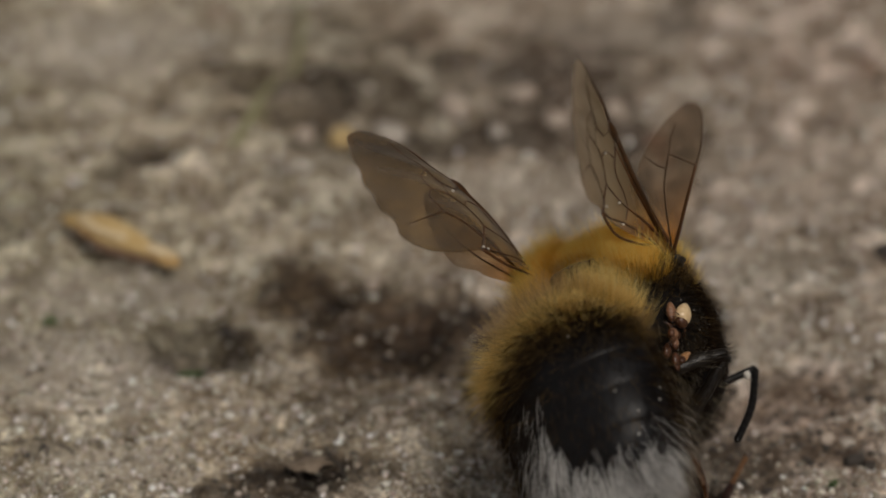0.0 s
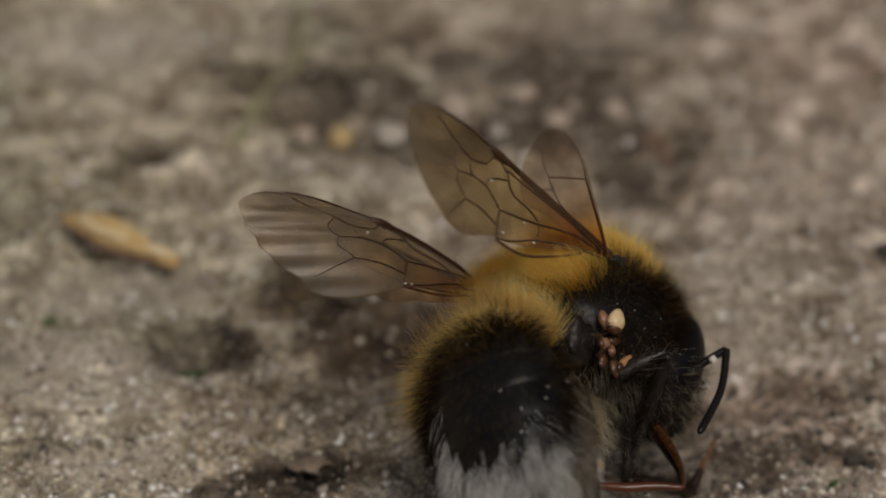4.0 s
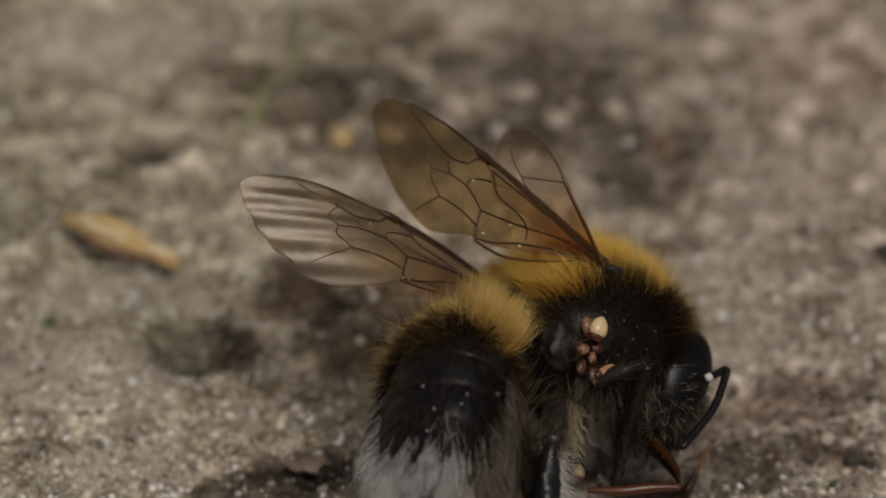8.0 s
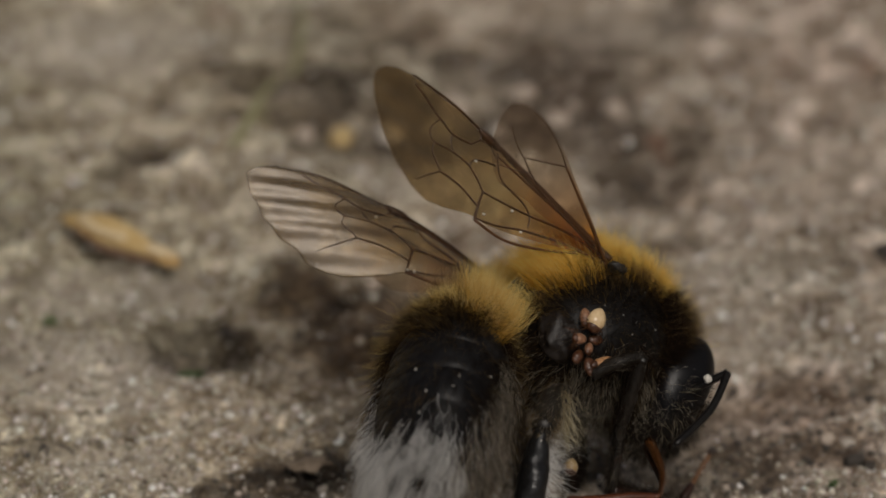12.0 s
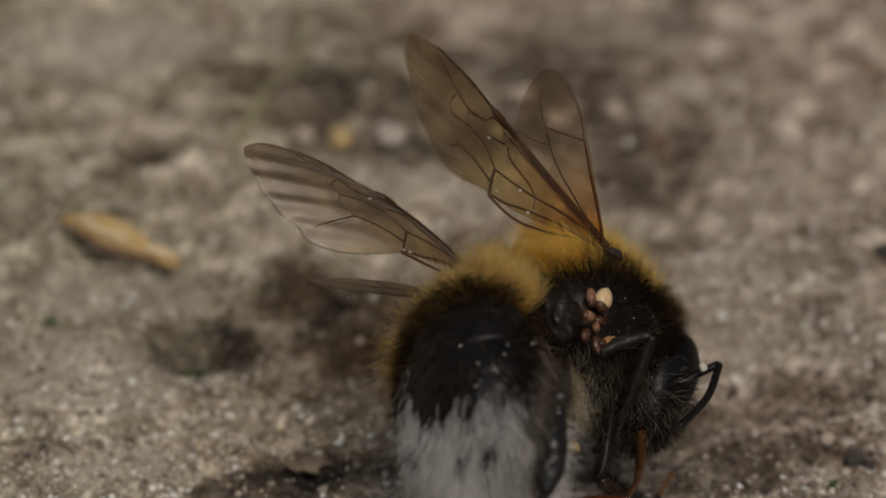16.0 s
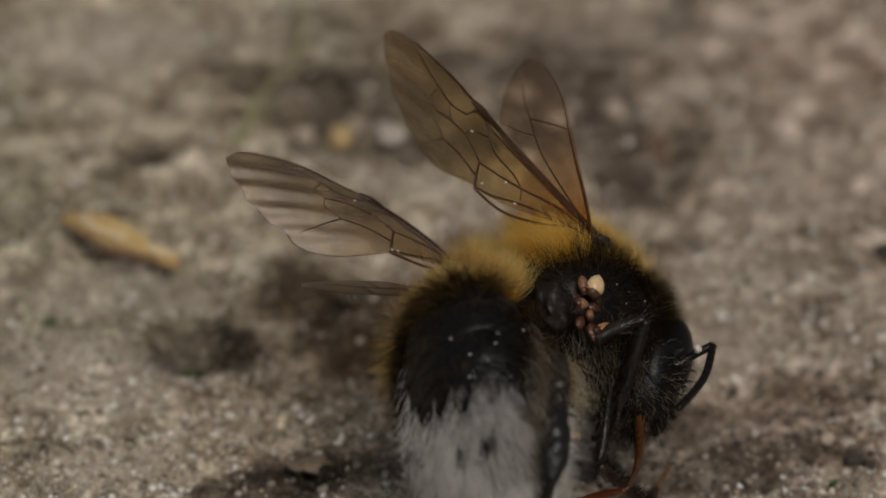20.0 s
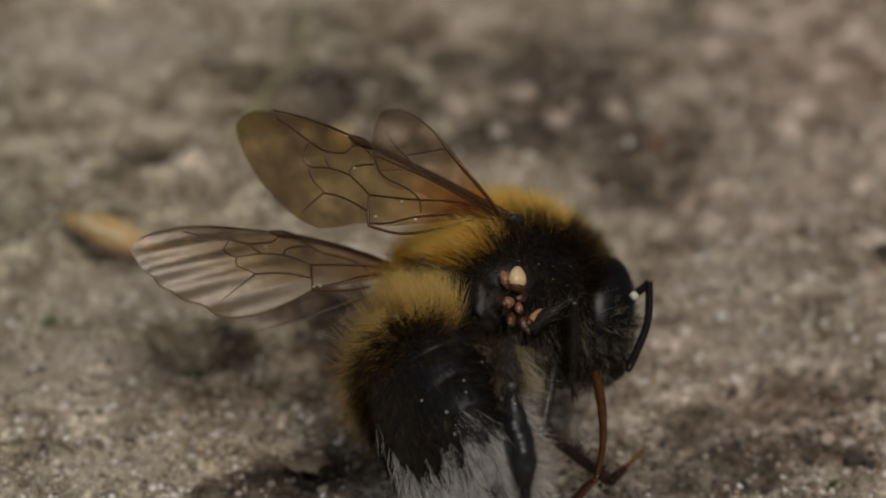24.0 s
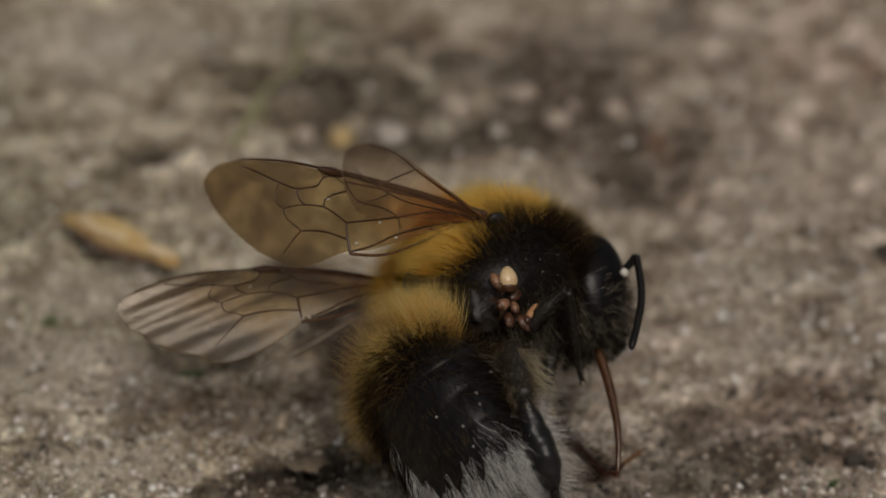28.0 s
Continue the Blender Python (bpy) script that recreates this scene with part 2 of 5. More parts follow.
def on_ellipsoid(c, r, m, n, rng):
    """Random roots on an ellipsoid, their normals and the directions on the unit sphere."""
    u = sphere_dirs(n, rng)
    p, q = u * r, u / r
    q /= np.linalg.norm(q, axis=1)[:, None]
    return p @ m.T + c, q @ m.T, u


# ---- ground: one stone sheet, fine where the bee stands, out to the horizon ----
def lattice_noise(x, y, cell, seed):
    """Smooth noise in -1..1 with features of that many millimetres."""
    rng = np.random.default_rng(seed)
    table = rng.uniform(-1, 1, (256, 256))
    gx, gy = x / cell, y / cell
    ix, iy = np.floor(gx).astype(int), np.floor(gy).astype(int)
    fx, fy = gx - ix, gy - iy
    fx, fy = fx * fx * (3 - 2 * fx), fy * fy * (3 - 2 * fy)
    at = lambda a, b: table[a % 256, b % 256]
    return (at(ix, iy) * (1 - fx) + at(ix + 1, iy) * fx) * (1 - fy) + (at(ix, iy + 1) * (1 - fx) + at(ix + 1, iy + 1) * fx) * fy


# hollows: x, y, half-widths, depth
HOLLOWS = [(-11.3, 13.2, 2.1, 2.1, 0.75), (-7.6, 4.6, 2.6, 1.6, 0.3), (6.5, 25.5, 3.2, 3.4, 0.5), (-3.5, 29, 5, 2.6, 0.45),
           (-13.7, 27.6, 1.6, 1.7, 0.5), (-6.2, 16.2, 2.0, 2.2, 0.4), (-3.2, 13.4, 2.4, 2.4, 0.4), (10.5, 8.4, 3.4, 1.8, 0.3)]


def ground_height(x, y):
    z = 0.42 * lattice_noise(x, y, 9.0, 1) + 0.26 * lattice_noise(x, y, 3.4, 2) + 0.17 * lattice_noise(x, y, 1.3, 3)
    z = z + 0.15 * lattice_noise(x, y, 0.55, 4) + 0.085 * lattice_noise(x, y, 0.26, 5)
    for hx, hy, rx, ry, depth in HOLLOWS:
        k = np.clip(1.3 - np.hypot((x - hx) / rx, (y - hy) / ry), 0, 1)
        z = z - depth * k * k * (3 - 2 * k)
    return z * np.exp(-((np.hypot(x, y - 18) / 90.0) ** 2)) - 0.2


def axis(lo, hi, step):
    inner = np.arange(lo, hi + step / 2, step)
    grow = step * np.cumsum(1.25 ** np.arange(1, 62))
    return np.concatenate([lo - grow[::-1], inner, hi + grow])


gx, gy = axis(-25, 22, 0.1), axis(-3, 45, 0.1)
GX, GY = np.meshgrid(gx, gy)
GZ = ground_height(GX, GY)
nx, ny = len(gx), len(gy)
q = (np.arange(ny - 1)[:, None] * nx + np.arange(nx - 1)[None]).ravel()
tris = np.concatenate([np.stack([q, q + 1, q + nx + 1], 1), np.stack([q, q + nx + 1, q + nx], 1)])

# stains: x, y, half-widths, strength
DIRT_FAR = [(-14.0, 27.1, 1.54, 1.73, 0.75), (-15.5, 25.5, 1.06, 0.89, 0.5), (-5.1, 31.9, 4.12, 2.39, 0.72), (3.2, 33.6, 3.66, 2.67, 0.75), (6.4, 26.9, 3.55, 3.43, 0.7),
    (-2.6, 27.8, 5.93, 1.74, 0.8), (1.9, 29.6, 2.39, 2.81, 0.7), (8.8, 38.5, 1.75, 1.26, 0.55), (16.2, 19.5, 0.41, 0.93, 0.9), (-19.1, 20.8, 0.57, 1.28, 0.6),
    (-14.0, 16.6, 1.35, 1.23, 0.35), (-13.5, 26.9, 0.47, 0.63, 0.6), (-6.3, 31.5, 1.45, 2.86, 0.45), (0.0, 34.3, 2.94, 1.95, 0.45), (5.1, 30.5, 2.16, 2.83, 0.6)]
EARTH = [(-7.0, 34.3, 1.47, 1.95, 0.45), (-7.1, 17.2, 2.26, 2.57, 0.96), (-4.1, 14.6, 3.78, 3.86, 0.95), (-1.2, 13.4, 3.10, 3.20, 0.85), (12.5, 9.9, 3.04, 1.92, 0.6),
    (13.3, 6.2, 1.92, 1.47, 0.6), (-9.6, 31.5, 2.90, 2.62, 0.5), (11.8, 27.3, 1.42, 1.82, 0.3), (14.7, 18.7, 0.68, 0.83, 0.4), (-11.7, 35.1, 1.96, 1.96, 0.35),
    (3.8, 36.8, 4.95, 2.49, 0.5), (-3.6, 36.8, 3.46, 2.49, 0.42)]
DIRT_NEAR = [(-11.2, 13.1, 2.43, 2.30, 0.93), (-4.9, 9.2, 1.73, 1.60, 0.3), (-6.7, 4.6, 2.54, 1.63, 0.85), (-8.2, 3.7, 2.73, 1.51, 0.88), (-5.4, 3.7, 1.68, 1.43, 0.6),
    (-10.0, 3.0, 1.26, 1.07, 0.6), (-6.6, 7.1, 1.71, 1.19, 0.25), (8.8, 6.6, 3.84, 3.17, 0.6), (11.4, 3.7, 2.73, 1.43, 0.4), (-18.5, 11.5, 0.55, 0.78, 0.5),
    (-16.9, 5.5, 1.91, 0.51, 0.5), (6.1, 4.0, 3.37, 1.99, 0.6), (10.0, 5.5, 2.55, 1.83, 0.25)]
RUST = [(-11.2, 38.9, 0.87, 0.91, 0.6), (13.0, 34.3, 0.54, 1.70, 0.5), (7.4, 28.0, 0.62, 1.10, 0.7), (16.6, 34.3, 0.61, 1.46, 0.5)]
ALGAE = [(-9.6, 29.6, 0.60, 2.81, 0.4), (-17.0, 15.0, 0.49, 0.56, 0.6)]
PALE = [(-0.0, 24.4, 4.91, 1.42, 0.5), (-16.0, 35.8, 4.93, 3.48, 0.6), (5.8, 37.8, 4.47, 1.50, 0.3), (13.4, 25.5, 3.76, 2.70, 0.3), (-15.4, 10.7, 4.36, 3.12, 0.6),
    (-14.7, 17.0, 4.05, 2.48, 0.4), (-13.9, 4.7, 3.17, 1.63, 0.55), (10.1, 18.2, 2.72, 2.51, 0.3), (10.3, 13.0, 1.99, 1.58, 0.3)]
STAINS = [(*s, 0) for s in DIRT_FAR + DIRT_NEAR] + [(*s, 1) for s in EARTH] + [(*s, 2) for s in RUST] + [(*s, 3) for s in PALE] + [(*s, 4) for s in ALGAE]


def ground_material():
    m, n, l, b = material("weathered_stone")
    tc = n.new("ShaderNodeTexCoord")

    def tex(scale, detail, rough=0.6):
        t = n.new("ShaderNodeTexNoise")
        t.inputs["Scale"].default_value, t.inputs["Detail"].default_value, t.inputs["Roughness"].default_value = scale, detail, rough
        l.new(tc.outputs["Object"], t.inputs["Vector"])
        return t

    broad, mid, fine, warp = tex(90, 5), tex(560, 6, 0.72), tex(2600, 4, 0.7), tex(330, 5, 0.7)
    r0 = ramp(n, [(0.38, (0.115, 0.088, 0.062)), (0.47, (0.28, 0.232, 0.176)), (0.54, (0.42, 0.366, 0.298)), (0.61, (0.74, 0.675, 0.585))])
    l.new(mid.outputs["Fac"], r0.inputs["Fac"])
    r1 = ramp(n, [(0.28, (0.4, 0.38, 0.36)), (0.5, (1, 1, 1)), (0.72, (1.7, 1.68, 1.64))])
    l.new(fine.outputs["Fac"], r1.inputs["Fac"])
    r2 = ramp(n, [(0.3, (0.74, 0.79, 0.74)), (0.7, (1.17, 1.12, 1.1))])
    l.new(broad.outputs["Fac"], r2.inputs["Fac"])

    def mixed(a, bcol, fac, mode):
        x = n.new("ShaderNodeMix")
        x.data_type, x.blend_type = "RGBA", mode
        if isinstance(fac, float):
            x.inputs[0].default_value = fac
        else:
            l.new(fac, x.inputs[0])
        l.new(a, x.inputs[6])
        if isinstance(bcol, tuple):
            x.inputs[7].default_value = (*bcol, 1)
        else:
            l.new(bcol, x.inputs[7])
        return x.outputs[2]

    col = mixed(r0.outputs["Color"], r1.outputs["Color"], 0.95, "MULTIPLY")
    col = mixed(col, r2.outputs["Color"], 1.0, "MULTIPLY")
    grit, r3 = tex(7500, 3, 0.7), ramp(n, [(0.32, (0.5, 0.47, 0.44)), (0.5, (1, 1, 1)), (0.68, (1.6, 1.58, 1.54))])
    l.new(grit.outputs["Fac"], r3.inputs["Fac"])
    col = mixed(col, r3.outputs["Color"], 0.9, "MULTIPLY")
    # rusty-brown soil in the pores between the grains
    pores, cut = tex(1250, 5, 0.75), n.new("ShaderNodeMapRange")
    for i, v in zip((1, 2, 3, 4), (0.47, 0.36, 0.0, 0.75)):
        cut.inputs[i].default_value = v
    l.new(pores.outputs["Fac"], cut.inputs[0])
    col = mixed(col, (0.105, 0.07, 0.046), cut.outputs[0], "MIX")
    # the slab drifts between a yellower and a pinker cast
    sep, bend, across, cast = n.new("ShaderNodeSeparateXYZ"), n.new("ShaderNodeMath"), n.new("ShaderNodeMath"), n.new("ShaderNodeMix")
    drift = tex(18, 2)
    l.new(tc.outputs["Object"], sep.inputs[0])
    bend.operation, across.operation = "MULTIPLY_ADD", "SINE"
    l.new(sep.outputs["X"], bend.inputs[0])
    bend.inputs[1].default_value = 80
    l.new(drift.outputs["Fac"], bend.inputs[2])
    l.new(bend.outputs[0], across.inputs[0])
    half = n.new("ShaderNodeMath")
    half.operation = "MULTIPLY_ADD"
    half.inputs[1].default_value = half.inputs[2].default_value = 0.5
    l.new(across.outputs[0], half.inputs[0])
    cast.data_type = "RGBA"
    l.new(half.outputs[0], cast.inputs[0])
    cast.inputs[6].default_value, cast.inputs[7].default_value = (0.99, 1.02, 0.92, 1), (1.06, 1.0, 1.02, 1)
    col = mixed(col, cast.outputs[2], 1.0, "MULTIPLY")
    # wandering edges for the stains
    sub = n.new("ShaderNodeVectorMath")
    sub.operation = "SUBTRACT"
    l.new(warp.outputs["Color"], sub.inputs[0])
    sub.inputs[1].default_value = (0.5, 0.5, 0.5)
    scl = n.new("ShaderNodeVectorMath")
    scl.operation = "SCALE"
    l.new(sub.outputs[0], scl.inputs[0])
    scl.inputs["Scale"].default_value = 0.0042
    add = n.new("ShaderNodeVectorMath")
    l.new(tc.outputs["Object"], add.inputs[0])
    l.new(scl.outputs[0], add.inputs[1])
    paints = [(0.2, 0.178, 0.16), (0.24, 0.185, 0.145), (0.2, 0.1, 0.06), (0.5, 0.44, 0.36), (0.24, 0.22, 0.11)]
    for x, y, rx, ry, strength, kind in STAINS:
        mv = n.new("ShaderNodeVectorMath")
        mv.operation = "SUBTRACT"
        l.new(add.outputs[0], mv.inputs[0])
        mv.inputs[1].default_value = (x * MM, y * MM, 0)
        ms = n.new("ShaderNodeVectorMath")
        ms.operation = "MULTIPLY"
        l.new(mv.outputs[0], ms.inputs[0])
        ms.inputs[1].default_value = (1 / (rx * MM), 1 / (ry * MM), 0)
        ln = n.new("ShaderNodeVectorMath")
        ln.operation = "LENGTH"
        l.new(ms.outputs[0], ln.inputs[0])
        mr = n.new("ShaderNodeMapRange")
        mr.interpolation_type = "SMOOTHSTEP"
        for i, v in zip((1, 2, 3, 4), (1.3, 0.45, 0.0, strength)):
            mr.inputs[i].default_value = v
        l.new(ln.outputs["Value"], mr.inputs[0])
        col = mixed(col, paints[kind], mr.outputs[0], "MULTIPLY" if kind < 2 else "MIX")
    l.new(col, b.inputs["Base Color"])
    b.inputs["Roughness"].default_value = 0.88
    b.inputs["Specular IOR Level"].default_value = 0.3
    bp = n.new("ShaderNodeBump")
    bp.inputs["Strength"].default_value, bp.inputs["Distance"].default_value = 1.0, 0.0002
    l.new(fine.outputs["Fac"], bp.inputs["Height"])
    l.new(bp.outputs["Normal"], b.inputs["Normal"])
    return m


STONE = ground_material()
ground_ob = link("ground", arrays_mesh("ground", np.stack([GX, GY, GZ], -1).reshape(-1, 3) * MM, tris), STONE)
tagged(ground_ob, "weathered beige-grey stone slab with dark dirt stains", "ground", kind="structure")
del GX, GY, GZ


def chip_mesh(rng, n, place, size, name, lean=False):
    """Many angular grains joined into one mesh; place and size are per grain, in millimetres."""
    bm = bmesh.new()
    if lean:
        bmesh.ops.create_cone(bm, cap_ends=True, cap_tris=True, segments=3, radius1=1, radius2=0.55, depth=1.5)
    else:
        bmesh.ops.create_icosphere(bm, subdivisions=1, radius=1)
    base = np.array([v.co for v in bm.verts])
    bmesh.ops.triangulate(bm, faces=bm.faces)
    faces = np.array([[v.index for v in f.verts] for f in bm.faces])
    bm.free()
    k = len(base)
    stretch = rng.uniform(0.55, 1.15, (n, 1, 3))
    jit = rng.uniform(0.72, 1.18, (n, k, 1))
    ang = rng.uniform(0, 2 * math.pi, n)
    v = base[None] * stretch * jit * size[:, None, None]
    c, s = np.cos(ang)[:, None], np.sin(ang)[:, None]
    v = np.stack([v[..., 0] * c - v[..., 1] * s, v[..., 0] * s + v[..., 1] * c, v[..., 2] * 0.8], -1) + place[:, None]
    t = (np.arange(n)[:, None, None] * k + faces[None]).reshape(-1, 3)
    return arrays_mesh(name, v.reshape(-1, 3) * MM, t, smooth=False)


def grain_material(name, stops, rough):
    m, n, l, b = material(name)
    geo, tc, noi = n.new("ShaderNodeNewGeometry"), n.new("ShaderNodeTexCoord"), n.new("ShaderNodeTexNoise")
    noi.inputs["Scale"].default_value = 5000
    l.new(tc.outputs["Object"], noi.inputs["Vector"])
    r = ramp(n, stops)
    l.new(geo.outputs["Random Per Island"], r.inputs["Fac"])
    x = n.new("ShaderNodeMix")
    x.data_type, x.blend_type = "RGBA", "MULTIPLY"
    x.inputs[0].default_value = 0.35
    l.new(r.outputs["Color"], x.inputs[6])
    l.new(noi.outputs["Color"], x.inputs[7])
    l.new(x.outputs[2], b.inputs["Base Color"])
    b.inputs["Roughness"].default_value = rough
    return m


SAND = grain_material("sand_grain", [(0, (0.17, 0.14, 0.1)), (0.25, (0.34, 0.285, 0.215)), (0.6, (0.52, 0.45, 0.36)), (0.84, (0.78, 0.71, 0.6)), (0.97, (1.0, 0.97, 0.92))], 0.5)
CRYSTAL = grain_material("crystal", [(0, (0.6, 0.55, 0.48)), (0.5, (0.85, 0.81, 0.75)), (1, (1.0, 0.98, 0.95))], 0.35)
DARK_GRIT = grain_material("dark_grit", [(0, (0.035, 0.03, 0.026)), (0.6, (0.12, 0.1, 0.08)), (1, (0.3, 0.26, 0.21))], 0.75)

grng = np.random.default_rng(7)


def scatter(name, n, lo, hi, x0, x1, y0, y1, mat, label, keep=None):
    x, y = grng.uniform(x0, x1, n), y0 + (y1 - y0) * grng.uniform(0, 1, n) ** 1.7
    if keep is not None:
        ok = keep(x, y)
        x, y = x[ok], y[ok]
    size = lo + (hi - lo) * grng.uniform(0, 1, len(x)) ** 3
    z = ground_height(x, y) + size * 0.15
    ob = link(name, chip_mesh(grng, len(x), np.stack([x, y, z], 1), size, name, hi < 0.15), mat)
    tagged(ob, label, "sand", kind="stuff")


def in_stain(x, y):
    ok = np.zeros(len(x), bool)
    for sx, sy, rx, ry, strength, kind in STAINS:
        if kind in (0, 1) and strength > 0.4:
            ok |= np.hypot((x - sx) / rx, (y - sy) / ry) < 1
    return ok


scatter("fine_sand", 26000, 0.05, 0.12, -24, 21, -3, 44, SAND, "fine pale sand filling the stone's pores", lambda x, y: ~in_stain(x, y) | (grng.uniform(0, 1, len(x)) < 0.08))
scatter("sand", 25000, 0.08, 0.23, -24, 21, -3, 44, SAND, "pale beige and brown sand grains on the stone", lambda x, y: ~in_stain(x, y) | (grng.uniform(0, 1, len(x)) < 0.08))
scatter("crystals", 24000, 0.035, 0.085, -24, 21, -3, 18, CRYSTAL, "tiny white crystals sparkling between the grains", lambda x, y: ~in_stain(x, y))
scatter("dark_grit", 16000, 0.05, 0.22, -24, 21, -3, 44, DARK_GRIT, "dark soil crumbs lying in the stained hollows", in_stain)


# ---- loose things lying on the stone ----
def pebble(name, x, y, r, mat, label, seed, sink=0.35, flat=0.75, turn=0.0, subdiv=3, angular=0.16):
    """A worn stone with flattened faces, bedded a little in the ground."""
    bm = bmesh.new()
    bmesh.ops.create_icosphere(bm, subdivisions=subdiv, radius=1)
    rr = np.random.default_rng(seed)
    cuts = [(Vector(d), rr.uniform(0.62, 0.9)) for d in sphere_dirs(9, rr)]
    m = Matrix.Rotation(turn, 3, "Z")
    z0 = float(ground_height(np.array([x]), np.array([y]))[0])
    for v in bm.verts:
        p = v.co.copy()
        for d, h in cuts:
            over = p.dot(d) - h
            if over > 0:
                p -= d * over * 0.85
        p *= 1 + angular * noise.noise(p * 2.1 + Vector((seed, 0, 0))) + 0.05 * noise.noise(p * 7 + Vector((0, seed, 0)))
        p = m @ Vector((p.x * r[0], p.y * r[1], p.z * r[2] * flat / 0.75))
        v.co = Vector((p.x + x, p.y + y, p.z + z0 + r[2] * (1 - 2 * sink))) * MM
    ob = part(name, bm, mat, None)
    return tagged(ob, label, "pebble" if name == "pebble" else name.split("_")[-1])


PALE_STONE = noisy("pale_quartz", [(0.3, (0.32, 0.275, 0.225)), (0.7, (0.5, 0.445, 0.38))], 2500, 0.6, 0.4)
PINK_STONE = noisy("pinkish_stone", [(0.3, (0.34, 0.27, 0.21)), (0.7, (0.52, 0.43, 0.35))], 2500, 0.7, 0.4)
AMBER_STONE = noisy("amber_stone", [(0.3, (0.4, 0.28, 0.12)), (0.7, (0.62, 0.46, 0.22))], 2500, 0.5, 0.3)
DARK_STONE = noisy("dark_slate", [(0.3, (0.03, 0.026, 0.022)), (0.7, (0.08, 0.068, 0.058))], 2500, 0.85, 0.6, spec=0.2)
RUST_STONE = noisy("rusty_stone", [(0.3, (0.13, 0.075, 0.048)), (0.7, (0.22, 0.135, 0.09))], 2500, 0.75, 0.4)
HUSK = noisy("seed_husk", [(0.3, (0.36, 0.19, 0.06)), (0.5, (0.55, 0.37, 0.15)), (0.72, (0.72, 0.57, 0.31))], 700, 0.45, 0.3)
HUSK_PALE = noisy("husk_pith", [(0.3, (0.56, 0.42, 0.23)), (0.7, (0.76, 0.62, 0.4))], 1500, 0.6, 0.3)
MOSS = noisy("moss_green", [(0.3, (0.02, 0.05, 0.012)), (0.7, (0.07, 0.13, 0.03))], 6000, 0.7, 0.3)
DRY_GRASS = noisy("dry_grass", [(0.3, (0.26, 0.25, 0.12)), (0.7, (0.42, 0.4, 0.22))], 3000, 0.6, 0.3)
CRUST = noisy("stone_flake", [(0.3, (0.1, 0.075, 0.05)), (0.5, (0.2, 0.15, 0.105)), (0.7, (0.4, 0.33, 0.25))], 3500, 0.85, 0.6)

FAR_PEBBLES = (
        (-5.85, 28.5, (0.55, 0.7, 0.5), AMBER_STONE, 21, "small amber-yellow pebble on the stained stone"),
        (-3.8, 29.0, (0.85, 0.75, 0.5), PALE_STONE, 22, "pale quartz pebble in the dark stain"),
        (-1.05, 30.7, (0.7, 0.9, 0.6), PINK_STONE, 23, "pinkish pebble in the dark stain"),
        (3.25, 29.5, (0.5, 0.6, 0.45), PINK_STONE, 24, "small pinkish pebble in the dark stain"),
        (1.85, 31.7, (0.6, 0.6, 0.45), PINK_STONE, 25, "small pinkish pebble in the dark stain"),
        (-7.4, 28.6, (0.45, 0.5, 0.35), PINK_STONE, 26, "small brownish pebble on the stained stone"),
        (0.7, 28.4, (0.45, 0.5, 0.35), PALE_STONE, 27, "small pale pebble in the dark stain"),
        (5.7, 30.5, (0.5, 0.5, 0.35), PINK_STONE, 28, "small pinkish pebble in the dark stain"),
        (7.35, 28.0, (0.5, 0.55, 0.35), RUST_STONE, 29, "rusty red-brown pebble in the dark stain"),
        (-10.15, 14.9, (0.6, 0.32, 0.17), DARK_STONE, 30, "dark blue-grey chip in the hollow"),
        (16.3, 19.5, (0.4, 0.5, 0.35), DARK_STONE, 31, "dark pebble on pale stone"),
        )
NEAR_PEBBLES = (
        (-17.6, 16.6, (0.28, 0.3, 0.22), PALE_STONE, 32, "small white pebble on pale stone"),
        (-15.0, 13.0, (0.24, 0.26, 0.2), PALE_STONE, 33, "small white pebble on pale stone"),
        (-13.7, 11.8, (0.2, 0.2, 0.15), PALE_STONE, 34, "small white pebble on pale stone"),
        (-10.7, 9.2, (0.18, 0.2, 0.15), PALE_STONE, 35, "small white pebble on pale stone"),
        (13.7, 6.4, (0.32, 0.26, 0.2), PALE_STONE, 36, "small pale pebble beside dark crumbs"),
        (13.0, 6.5, (0.36, 0.26, 0.2), PINK_STONE, 37, "small pinkish pebble beside dark crumbs"),
        (-6.05, 3.4, (0.36, 0.22, 0.16), PALE_STONE, 38, "pale quartz splinter in the dark hollow"),
        (-5.0, 25.3, (0.5, 0.5, 0.3), PALE_STONE, 39, "pale pebble on the light band of stone"),
        (-4.4, 17.8, (0.35, 0.4, 0.28), PINK_STONE, 40, "small pinkish pebble on brown earth"),
        (13.8, 5.0, (0.5, 0.35, 0.28), DARK_STONE, 41, "dark soil crumb on pale stone"),
        (14.4, 4.8, (0.3, 0.3, 0.22), DARK_STONE, 42, "dark soil crumb on pale stone"))
for x, y, r, mat, seed, label in FAR_PEBBLES + NEAR_PEBBLES:
    pebble("pebble", x, y, r, mat, label, seed, turn=seed * 0.7)


